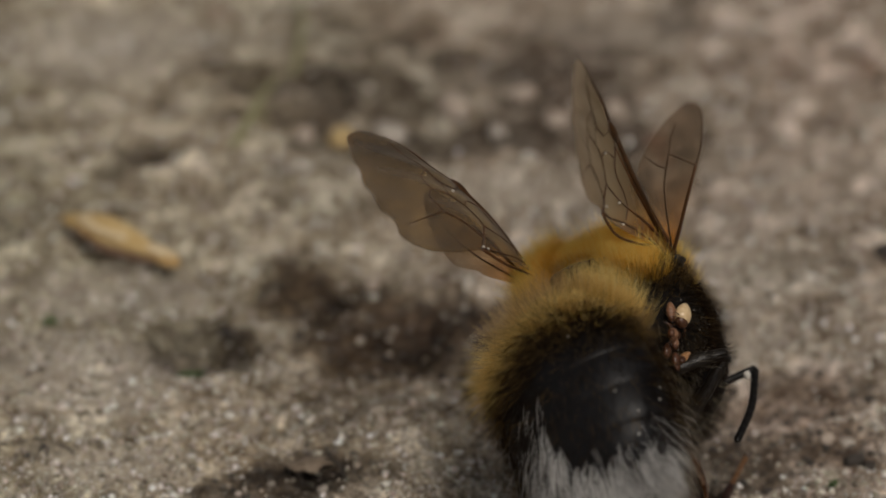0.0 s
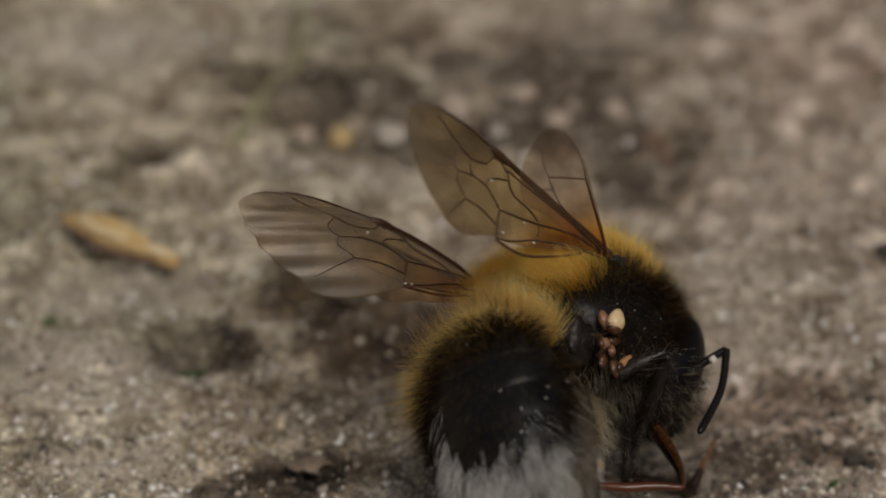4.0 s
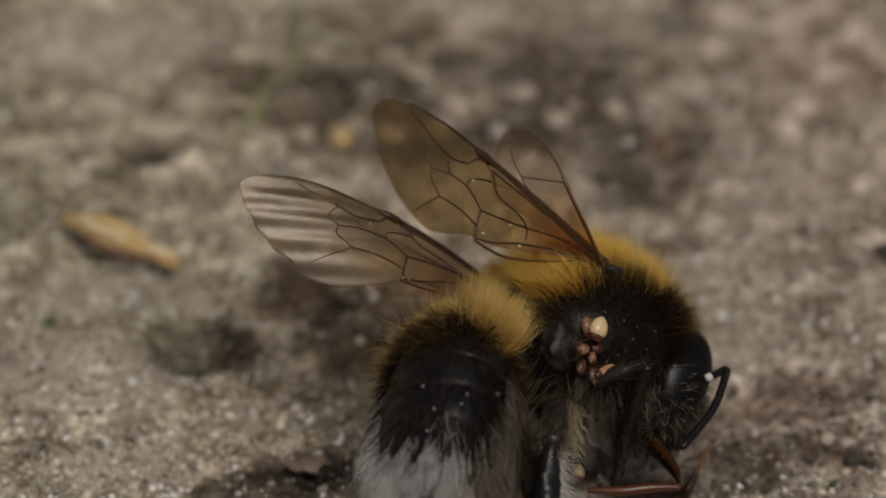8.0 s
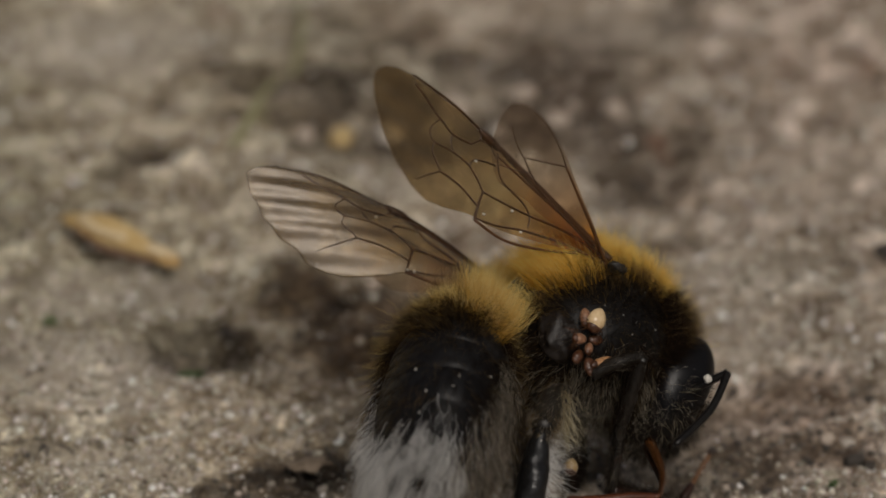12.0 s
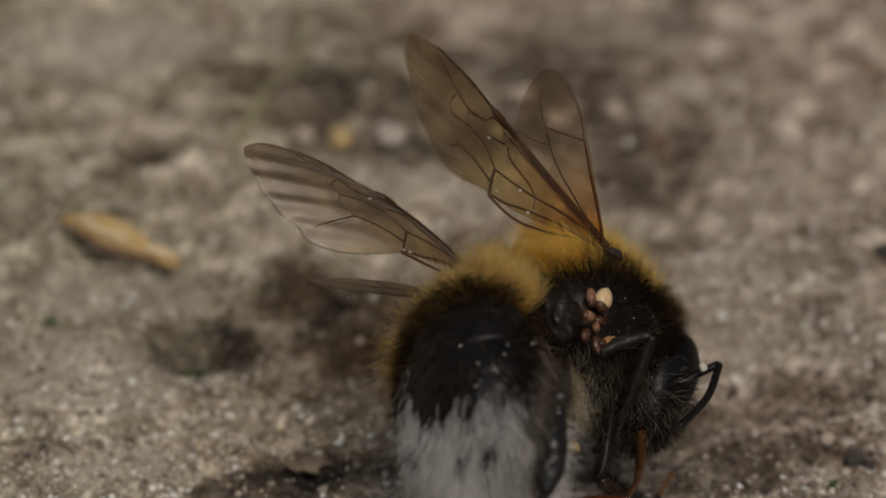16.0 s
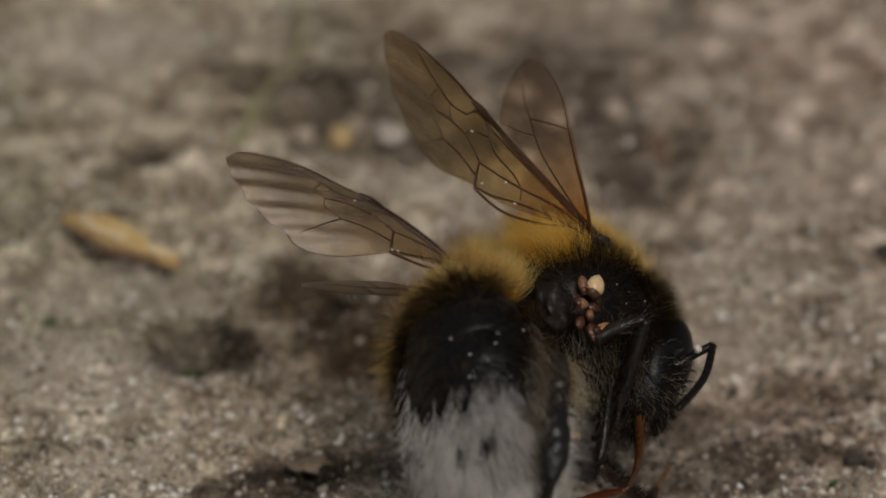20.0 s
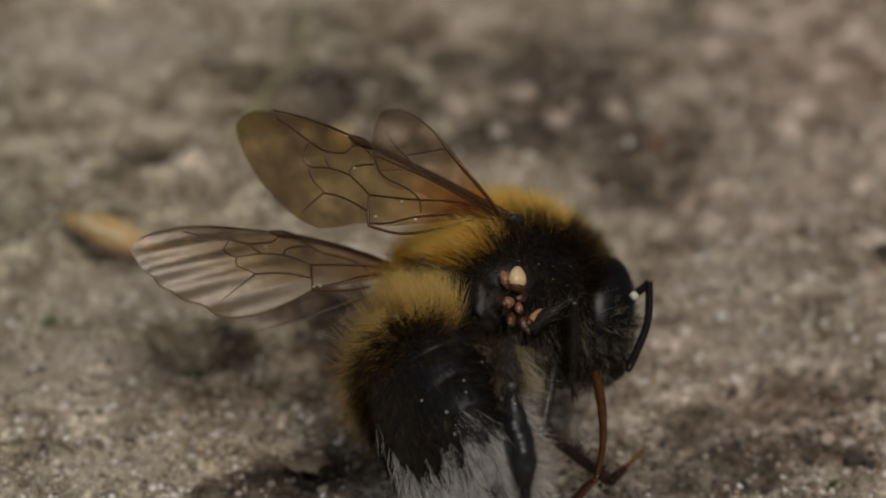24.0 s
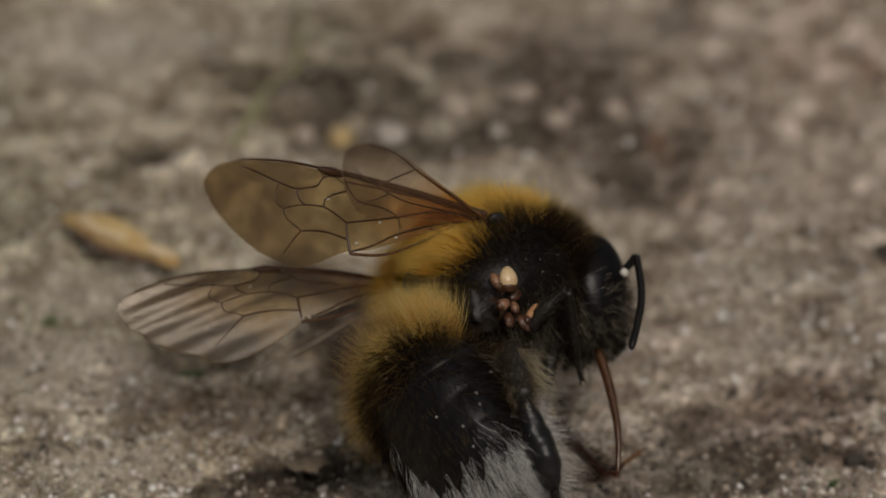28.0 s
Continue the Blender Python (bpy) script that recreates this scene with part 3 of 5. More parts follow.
def husk():
    """A split seed husk: a pointed shell open along one side, with a pale blunt end."""
    a, b = Vector((-17.05, 20.9, 0)), Vector((-12.1, 17.35, 0))
    z = 0.6
    d = (b - a).normalized()
    side = Vector((-d.y, d.x, 0))
    size = (b - a).length
    prof = [(0, 0.03), (0.08, 0.13), (0.25, 0.24), (0.4, 0.28), (0.55, 0.23), (0.7, 0.165), (0.8, 0.135), (0.9, 0.16), (0.96, 0.13), (1.0, 0.05)]
    pr = np.array(prof)
    bm = bmesh.new()
    rows = []
    for t in np.linspace(0, 1, 30):
        r = float(np.interp(t, pr[:, 0], pr[:, 1])) * size * 0.46
        mid = a + d * size * t + Vector((0, 0, z + 0.18 * math.sin(t * 3.1)))
        ring = []
        for j in range(26):
            w = 2 * math.pi * j / 26
            k = 1 + 0.07 * math.cos(6 * w) + 0.06 * noise.noise(Vector((t * 6, math.cos(w), math.sin(w))))
            if -2.4 < w - 4.4 < 0.2:
                k *= 0.86
            ring.append(bm.verts.new((mid + (side * math.cos(w) + Vector((0, 0, 0.8)) * math.sin(w)) * r * k) * MM))
        rows.append(ring)
    for r0, r1 in zip(rows, rows[1:]):
        for j in range(26):
            bm.faces.new((r0[j], r0[(j + 1) % 26], r1[(j + 1) % 26], r1[j]))
    bm.faces.new(rows[0][::-1])
    bm.faces.new(rows[-1])
    shell = part("seed_husk", bm, HUSK, None)
    tagged(shell, "tan-orange dry seed husk lying on the stone", "seed husk")
    lie = Matrix((d, side, Vector((0, 0, 1)))).transposed().to_4x4()
    part("pith", ellipsoid(b - d * 1.0 + Vector((0, 0, z + 0.3)), (0.8, 0.3, 0.22), 0.15, 4, 24, 16, lie), HUSK_PALE, shell, "pale blunt end of the husk")
    part("inner_skin", ellipsoid(a + d * size * 0.4 + side * -0.15 + Vector((0, 0, z + 0.52)), (1.35, 0.5, 0.16), 0.15, 6, 24, 16, lie), HUSK_PALE, shell, "pale inner skin showing along the top")
    part("seam", tube([a + side * -0.5 + d * 1.0 + Vector((0, 0, z + 0.15)), a + d * size * 0.5 + side * -0.98 + Vector((0, 0, z + 0.12)), b - d * 0.9 + side * -0.62 + Vector((0, 0, z + 0.1))], (0.06, 0.13, 0.1), 8), RUST_STONE, shell, "darker open seam")


husk()


def moss_tuft(x, y, r, n, seed):
    """A cushion of short pointed shoots."""
    rr = np.random.default_rng(seed)
    px_ = rr.normal(0, r * 0.5, (n, 2)) + (x, y)
    root = np.column_stack([px_, ground_height(px_[:, 0], px_[:, 1])])
    out = np.column_stack([(px_ - (x, y)) / r, np.ones(n)])
    ob = strands("moss_tuft", root, out, out, 0.32, 0.035, MOSS, None, "tiny dark green moss tuft in the hollow", rr)
    tagged(ob, category="moss")


moss_tuft(-11.25, 11.5, 0.42, 160, 5)
moss_tuft(12.95, 3.7, 0.13, 26, 6)
moss_tuft(-17.0, 14.9, 0.3, 60, 8)


def grass_blade(pts, width):
    """A dry blade: a shallow folded strip that tapers to its tip."""
    line = spline(pts, 12)
    bm = bmesh.new()
    rows = []
    for i, c in enumerate(line):
        t = i / (len(line) - 1)
        w = width * (1 - t ** 2 * 0.9)
        d = Vector(line[min(i + 1, len(line) - 1)] - line[max(i - 1, 0)]).normalized()
        s = d.cross(Vector((0, 0, 1))).normalized()
        rows.append([bm.verts.new((Vector(c) + o) * MM) for o in (s * w, Vector((0, 0, -0.06)), s * -w, Vector((0, 0, 0.05)))])
    for r0, r1 in zip(rows, rows[1:]):
        for j in range(4):
            bm.faces.new((r0[j], r0[(j + 1) % 4], r1[(j + 1) % 4], r1[j]))
    bm.faces.new(rows[0][::-1])
    bm.faces.new(rows[-1])
    return tagged(part("grass_blade", bm, DRY_GRASS, None), "dry pale green grass blade lying on the stone", "grass")


grass_blade([(-10.4, 27.0, 0.2), (-9.6, 29.2, 0.55), (-9.0, 31.2, 0.6), (-8.3, 33.2, 0.3)], 0.2)
grass_blade([(-8.0, 33.0, 0.2), (-7.7, 36, 0.7), (-7.9, 38.8, 0.4), (-8.1, 41, 0.2)], 0.14)


def flake():
    """A thin flake of the stone's crust, lifted along its near rim so that a dark gap shows."""
    bm = bmesh.new()
    rr = np.random.default_rng(3)
    top, low = [], []
    n = 22
    for j in range(n):
        w = 2 * math.pi * j / n
        k = 1 + rr.uniform(-0.2, 0.2)
        x, y = -6.65 + 0.85 * k * math.cos(w), 4.75 + 0.75 * k * math.sin(w)
        z = float(ground_height(np.array([x]), np.array([y]))[0])
        lift = 0.42 - 0.3 * math.sin(w)
        top.append(bm.verts.new(Vector((x, y, z + lift)) * MM))
        low.append(bm.verts.new(Vector((x * 0.98 - 0.13, y + 0.05, z + lift - 0.16)) * MM))
    ct = bm.verts.new(Vector((-6.7, 4.8, float(ground_height(np.array([-6.7]), np.array([4.8]))[0]) + 0.55)) * MM)
    cl = bm.verts.new(Vector((-6.7, 4.8, float(ground_height(np.array([-6.7]), np.array([4.8]))[0]) + 0.1)) * MM)
    for j in range(n):
        k = (j + 1) % n
        bm.faces.new((top[j], top[k], ct))
        bm.faces.new((low[k], low[j], cl))
        bm.faces.new((top[k], top[j], low[j], low[k]))
    bmesh.ops.subdivide_edges(bm, edges=bm.edges, cuts=1, use_grid_fill=True)
    for v in bm.verts:
        v.co += Vector((0, 0, 0.05 * MM)) * noise.noise(v.co * 3000)
    tagged(part("stone_flake", bm, CRUST, None), "lifted brown-beige flake of stone crust", "flake")


flake()
tagged(part("fibre", tube([(-5.2, 3.6, 0.15), (-5.45, 4.3, 0.3), (-5.85, 4.9, 0.28), (-6.0, 5.6, 0.1)], (0.05, 0.06, 0.04), 8), DARK_STONE, None), "thin dark root fibre by the flake", "fibre")


# coarse grains that stand out one by one on the near ground
GRAINS = []
for i, mat in enumerate((PALE_STONE, PINK_STONE, PALE_STONE, CRUST, CRUST, PINK_STONE)):
    g = pebble("sand_grain", -30 - i, 0, (0.2, 0.17, 0.14), mat, "coarse pale sand grain on the stone" if mat is PALE_STONE else "coarse brownish sand grain on the stone", 60 + i, subdiv=2)
    tagged(g, category="sand grain", group="coarse sand grains")
    for v in g.data.vertices:
        v.co -= Vector((-30 - i, 0, float(ground_height(np.array([-30.0 - i]), np.array([0.0]))[0]))) * MM
    GRAINS.append(g)
prng = np.random.default_rng(31)
for i in range(84):
    x, y = prng.uniform(-19, 16), 1 + 16 * prng.uniform() ** 1.5
    z = float(ground_height(np.array([x]), np.array([y]))[0])
    g = GRAINS[i % 6]
    turn = prng.uniform(0, 360)
    if i < 6:
        g.matrix_basis = pose(x * MM, y * MM, (z - 0.04) * MM, 0, 0, turn)
    else:
        c = copy_thing(g, pose(x * MM, y * MM, (z - 0.04) * MM, 0, 0, turn))
        k = prng.uniform(0.45, 1.0)
        c.scale = (k, k * prng.uniform(0.8, 1.2), k)


# ---- the bumblebee: x forward, y to its own left, z up, about the middle of its thorax, in millimetres ----
bee = new("bumblebee")
tagged(bee, "golden, black and white-tailed bumblebee with smoky wings, crouching on stone", "bumblebee")
rng = np.random.default_rng(11)
UP, FWD = np.array([0, 0, 1.0]), np.array([1.0, 0, 0])
I3 = np.eye(3)

# thorax
TC, TR = np.array([0.9, 0, -0.15]), np.array([3.3, 3.05, 2.75])
thorax = part("thorax", ellipsoid(TC, TR, 0.05, 1), CHITIN, bee, "black thorax under dense fur")
part("scutellum", ellipsoid((-1.7, -0.25, 0.98), (0.76, 1.75, 0.58), 0.04, 2, 36, 20), TERGITE, thorax, "bare shiny black scutellum")
part("side_plate", ellipsoid((-1.15, -1.75, -1.1), (0.95, 0.62, 1.0), 0.3, 8, 30, 20), PLATE, thorax, "bare grey-black shiny plate behind the mites")
part("side_plate", ellipsoid((0.5, -2.3, -0.35), (1.1, 0.6, 1.0), 0.14, 9, 30, 20), PLATE, thorax, "bare shiny black plate under the wing")

p, nrm, u = on_ellipsoid(TC, TR, I3, 90000, rng)
flare = 0.2 + 0.34 * np.clip((u[:, 0] + 0.6) / 0.6, 0, 1)
edge = 0.36 + rng.normal(0, 0.12, len(u)) + flare * np.clip(-u[:, 1] * 1.6 - 0.1, 0, 1) - 1.0 * np.clip(u[:, 0], 0, 1) * np.clip((u[:, 1] + 0.6) / 0.4, 0, 1) - 0.6 * np.clip(-u[:, 0] - 0.5, 0, 1)
bare = (u[:, 0] < -0.6) & (np.abs(u[:, 1] + 0.05) < 0.5) & (u[:, 2] < 0.55) & (u[:, 2] > 0.12)
gold = (u[:, 2] > edge) & ~bare
side = ~gold & ~bare & (u[:, 2] > -0.86)
smooth_side = (u[:, 1] < -0.5) & (u[:, 2] < 0.15) & (u[:, 2] > -0.6)
belly = u[:, 2] < -0.7
back = np.array([-1.0, 0, 0.25])


def pick(mask, n):
    ids = np.nonzero(mask)[0]
    return rng.choice(ids, min(n, len(ids)), replace=False)


k = pick(gold, 19000)
waist = np.clip((-u[k, 0] - 0.25) / 0.3, 0, 1) * (np.abs(u[k, 1]) < 0.45)
strands("thorax_fur", p[k], nrm[k] + 0.3 * back, back, 1.4 - 0.6 * waist, 0.0072, FUR_GOLD, thorax, "dense golden-yellow fur", rng, tuft=0.5)
k = pick(gold, 13000)
strands("underfur", p[k], nrm[k] + 0.4 * back, back, 0.9, 0.0095, FUR_GOLD, thorax, "short golden underfur", rng)
k = pick(gold & ((u[:, 0] > -0.4) | (u[:, 1] > 0.4)), 1600)
strands("guard_hair", p[k], nrm[k] + 0.15 * back, back, 1.95, 0.005, FUR_GOLD, thorax, "long loose golden hairs", rng, tuft=0.1)
k = pick(gold & (u[:, 0] < -0.3) & (np.abs(u[:, 1] + 0.05) > 0.42), 5200)
strands("mane", p[k], nrm[k] * 0.8 + 0.6 * back, back, 1.75, 0.007, FUR_GOLD, thorax, "long golden fur over the waist", rng, tuft=0.5)
k = pick((u[:, 0] < -0.5 - 0.35 * rng.uniform(0, 1, len(u))) & (u[:, 1] < -0.3) & (u[:, 2] > 0.22) & (u[:, 2] < 0.78), 2600)
strands("waist_tuft", p[k], nrm[k] * 0.6 + 0.75 * back + 0.1 * UP, back, 2.1, 0.0068, FUR_GOLD, thorax, "golden tuft behind the wing root", rng, tuft=0.6)
k = pick(~gold & ~bare & (u[:, 2] > edge - 0.3), 3600)
strands("brown_side_fur", p[k], nrm[k] + 0.5 * back, back, 1.0, 0.006, FUR_BROWN, thorax, "dark brown hairs below the gold", rng)
k = pick(side & (~smooth_side | (rng.uniform(0, 1, len(u)) < 0.6)), 9000)
strands("side_fur", p[k], nrm[k] * 0.75 + 0.7 * np.array([-0.5, 0, -0.6]), np.array([-0.5, 0, -0.7]), 0.75, 0.007, FUR_BLACK, thorax, "short black fur", rng)
k = pick(side & (u[:, 1] < 0), 900)
strands("loose_side_hair", p[k], nrm[k] * 0.6 + 0.7 * np.array([-0.3, 0, -0.6]), np.array([-0.3, 0, -0.7]), 0.9, 0.0045, FUR_BROWN, thorax, "fine loose brown hairs on the flank", rng, tuft=0.5)
k = pick((u[:, 0] > 0.45) & ~gold & (u[:, 2] > -0.3), 2400)
strands("nape_fur", p[k], nrm[k] * 0.8 + np.array([0.5, 0, 0.3]), np.array([0.4, 0, -0.1]), 1.15, 0.0065, FUR_BLACK, thorax, "black fur over the nape", rng, tuft=0.4)
k = pick((u[:, 0] > 0.5) & ~gold & (u[:, 2] > 0.0), 700)
strands("brown_nape_fur", p[k], nrm[k] * 0.8 + np.array([0.5, 0, 0.3]), np.array([0.4, 0, -0.1]), 1.45, 0.005, FUR_BROWN, thorax, "loose brown hairs over the nape", rng, tuft=0.4)
k = pick(side & (u[:, 2] < -0.3), 600)
strands("grey_side_fur", p[k], nrm[k] * 0.5 + 1.0 * np.array([-0.4, 0, -0.6]), np.array([-0.5, 0, -0.7]), 1.0, 0.005, FUR_GREY, thorax, "sparse grey hairs", rng)
k = pick((u[:, 1] < -0.25) & (u[:, 2] < -0.5) & (u[:, 0] > -0.5), 380)
strands("hanging_fur", p[k], nrm[k] * 0.4 + np.array([-0.1, -0.25, -0.9]), np.array([0.1, 0, -0.8]), 1.5, 0.0046, FUR_GREY, thorax, "long pale hairs hanging from the flank", rng, tuft=0.6)
k = pick(belly, 320)
strands("belly_fur", p[k], nrm[k] + 0.3 * back, np.array([-0.3, 0, -0.7]), 1.5, 0.0055, FUR_GREY, thorax, "pale grey-brown belly fur", rng, tuft=0.5)

# abdomen, curled down behind the thorax; it turns about the waist
WAIST = np.array([-2.9, 0, -1.2])
abdomen = part("abdomen", ellipsoid((0, 0, 0), (0.9, 1.0, 0.9), 0.04, 3, 24, 16), CHITIN, bee, "black, golden and white banded abdomen")
AC = np.array([-4.1, -0.48, -4.87]) - WAIST
AM = np.array(pose(0, 0, 0, -66.18, 76.11, -90.27).to_3x3())   # along to the tail, across, to the belly
ax_tail, ax_back = AM[:, 0], -AM[:, 2]
AR = np.array([4.26, 3.4, 2.3])


def girth(s):
    """How full the abdomen is at s along its length: blunter than an ellipsoid."""
    return math.sqrt(max(0.0, 1 - abs(s) ** (2.7 if s > 0 else 2.1)))


def tergite(s0, s1, seed):
    """One ring of the abdomen from s0 to s1 along its length (-1 to 1), its hind rim standing a little proud."""
    bm = bmesh.new()
    rows = []
    for s in np.linspace(s0, s1, 15):
        f = (s - s0) / (s1 - s0)
        rim = 1.0 - max(0.0, (f - 0.86) / 0.14) ** 2
        k = girth(s) * (0.975 + 0.024 * f ** 1.5 * rim + 0.016 * math.sin(math.pi * f)) + 0.004
        ring = []
        for j in range(44):
            w = 2 * math.pi * j / 44
            v = np.array([s * AR[0] * (0.9 if s < 0 else 1.0), AR[1] * k * math.cos(w), AR[2] * k * math.sin(w)])
            v *= 1 + 0.012 * noise.noise(Vector(v) * 0.9 + Vector((seed, 0, 0)))
            ring.append(bm.verts.new(Vector(AM @ v + AC) * MM))
        rows.append(ring)
    for r0, r1 in zip(rows, rows[1:]):
        for j in range(44):
            bm.faces.new((r0[j], r0[(j + 1) % 44], r1[(j + 1) % 44], r1[j]))
    if s0 <= -0.98:
        bm.faces.new(rows[0])
    if s1 >= 0.98:
        bm.faces.new(rows[-1])
    bmesh.ops.recalc_face_normals(bm, faces=bm.faces)
    return bm


for i, (s0, s1) in enumerate(zip((-1.0, -0.62, -0.27, 0.06, 0.38, 0.68), (-0.58, -0.23, 0.1, 0.42, 0.72, 1.0))):
    part("tergite", tergite(s0, s1, i), TERGITE, abdomen)

p, nrm, u = on_ellipsoid(AC, AR, AM, 80000, rng)
full = np.array([girth(v) for v in u[:, 0]]) / np.sqrt(np.clip(1 - u[:, 0] ** 2, 1e-4, 1))
p = (u * np.column_stack([np.ones(len(u)), full, full]) * AR) @ AM.T + AC
p = p + 0.1 * AR[0] * np.clip(-u[:, :1], 0, 1) * ax_tail
band = np.array([-0.22, 0, -0.976])
dors = (p - AC) @ np.array([-0.976, 0, 0.22]) / 2.9
place = (p - AC) @ band / 4.26
s = place + rng.normal(0, 0.09, len(u))
flank = (p - AC)[:, 1] / 3.4
near = np.clip(-flank * 2 - 0.1, 0, 1)
gold_to = -0.7 + 0.26 * np.clip(dors, -0.4, 1) + 0.4 * np.clip(flank * 1.6 - 0.45, -0.15, 1) - 1.3 * np.clip(0.4 - dors, 0, 1) * near
white_from = 0.58 + 0.25 * np.clip(0.35 - dors, 0, 0.4) * (flank > -0.7) + 0.3 * np.clip(dors - 0.2, 0, 0.6) * np.clip(1.2 - 1.5 * np.abs(flank + 0.3), 0, 1) - 0.32 * np.clip(flank * 2 + 0.3, 0, 1) * np.clip((dors - 0.4) / 0.25, 0, 1)
thin = np.clip((gold_to - s) / 0.3, 0, 1) * np.clip(1 + 0.9 * flank, 0.3, 1)
thin *= 1 - 0.75 * np.clip((s + 0.8) / 0.3, 0, 1) * (dors > 0.4) * np.clip(1.6 - 2 * flank, 0, 1)
clump = np.sin(u @ [9.1, 4.3, 2.0] + 1.0) * np.sin(u @ [-3.0, 8.7, 5.1]) + 0.6 * np.sin(u @ [17.0, -9.0, 13.0])
gold, white = rng.uniform(0, 1, len(u)) < thin, (place + 0.85 * (s - place) > white_from) & (clump > -0.45 + 2.0 * np.clip(white_from + 0.25 - s, 0, 0.3))
black = (s > gold_to - 0.1) & ~white
polished = (dors > 0.1) & (np.abs(flank + 0.32) < 0.52) & (s > gold_to + 0.2) & (s < white_from - 0.05)
black &= ~polished | (rng.uniform(0, 1, len(u)) < 0.3)
tail = np.broadcast_to(ax_tail, p.shape)
k = pick((s < gold_to + 0.1) & ~gold, 4000)
strands("dark_underfur", p[k], nrm[k] + 0.5 * tail[k], tail[k], 0.85, 0.0075, FUR_BLACK, abdomen, "dark brown underfur", rng)
k = pick(gold, 10500)
strands("golden_fur", p[k], nrm[k] + 0.35 * tail[k], tail[k], np.where(s[k] < -0.5, 0.95, 1.3), 0.0072, FUR_OCHRE, abdomen, "golden-brown fur on the front rings", rng, tuft=0.5)
collar = (s < -0.56) & (dors > 0.0) & (dors < 0.6) & (flank > -0.72 + 0.4 * rng.uniform(0, 1, len(u))) & (flank < 0.75)
k = pick(collar & (flank < -0.05 - 0.3 * rng.uniform(0, 1, len(u))), 3000)
strands("collar_fur", p[k], nrm[k] * 0.9 + np.array([-0.1, 0, 0.45]), UP, 1.8, 0.0068, FUR_OCHRE, abdomen, "long golden fringe standing up at the waist", rng, tuft=0.7)
k = pick(collar & (flank > -0.3), 1900)
strands("tan_collar_fur", p[k], nrm[k] * 0.9 + np.array([-0.1, 0, 0.45]), UP, 1.7, 0.006, FUR_TAN, abdomen, "tan-brown fringe over the waist", rng, tuft=0.7)
k = pick(gold, 4500)
strands("underfur", p[k], nrm[k] + 0.5 * tail[k], tail[k], 0.85, 0.0085, FUR_OCHRE, abdomen, "short golden-brown underfur", rng)
k = pick(black, 7000)
strands("black_fur", p[k], nrm[k] * 0.8 + 0.8 * tail[k], tail[k], 0.85, 0.0072, FUR_BLACK, abdomen, "short black fur on the middle rings", rng)
k = pick((u[:, 1] < -0.1) & (dors < -0.02) & (dors > -0.8) & (s > -0.8) & (s < 0.7), 850)
strands("pale_side_fur", p[k], nrm[k] * 0.3 + 1.0 * tail[k] + 0.1 * ax_back, tail[k], 1.9, 0.0058, FUR_SILVER, abdomen, "long silky grey-brown hairs along the belly side", rng, tuft=0.7)
k = pick(polished & (np.abs(((s + 0.62) / 0.33) % 1.0 - 0.95) < 0.12), 420)
strands("rim_fur", p[k], nrm[k] * 0.25 + 1.0 * tail[k], tail[k], 0.45, 0.005, FUR_BROWN, abdomen, "short pale bristles along the rims of the rings", rng)
k = pick(white, 2800)
strands("dark_tail_fur", p[k], nrm[k] * 0.6 + 0.9 * tail[k], tail[k], 1.0, 0.0078, FUR_BLACK, abdomen, "dark hairs among the white", rng)
k = pick(white, 6600)
strands("white_fur", p[k], nrm[k] * 0.38 + 1.0 * tail[k], tail[k], np.where(flank[k] < -0.45, 1.15, 1.7), 0.0072, FUR_WHITE, abdomen, "off-white tail fur", rng, tuft=0.95)
k = pick((s > white_from - 0.27) & (s < white_from + 0.1) & ((flank > 0.15) | (flank < -0.8)), 240)
strands("white_wisp_fur", p[k], nrm[k] * 0.6 + 1.0 * tail[k], tail[k], 1.3, 0.0058, FUR_WHITE, abdomen, "loose white hairs over the black rings", rng, tuft=0.7)
k = pick((np.abs(s - gold_to) < 0.22), 3600)
strands("brown_fur", p[k], nrm[k] + 0.5 * tail[k], tail[k], 1.1, 0.0062, FUR_BROWN, abdomen, "brown hairs between gold and black", rng)
k = pick(gold & (s > -0.55), 900)
strands("guard_hair", p[k], nrm[k] + 0.2 * tail[k], tail[k], 1.8, 0.005, FUR_OCHRE, abdomen, "long loose golden hairs", rng, tuft=0.1)
k = pick(black, 700)
strands("black_guard_hair", p[k], nrm[k] + 0.5 * tail[k], tail[k], 1.4, 0.005, FUR_BROWN, abdomen, "long loose dark hairs", rng, tuft=0.1)
for at in ((-6.54, -2.68, -4.89), (-5.37, -3.81, -4.83), (-6.0, -3.05, -5.6), (-6.23, -1.1, -2.82), (-5.43, -3.7, -5.24), (-5.9, -2.9, -6.3), (-4.2, -3.6, -4.3)):
    v = AM.T @ (np.array(at) - WAIST - AC)
    v = v / np.linalg.norm(v / AR) * 1.05
    part("dust_speck", ellipsoid(AM @ v + AC, (0.042, 0.042, 0.042), 0.3, at[0], 10, 7), DUST_GLINT, abdomen)

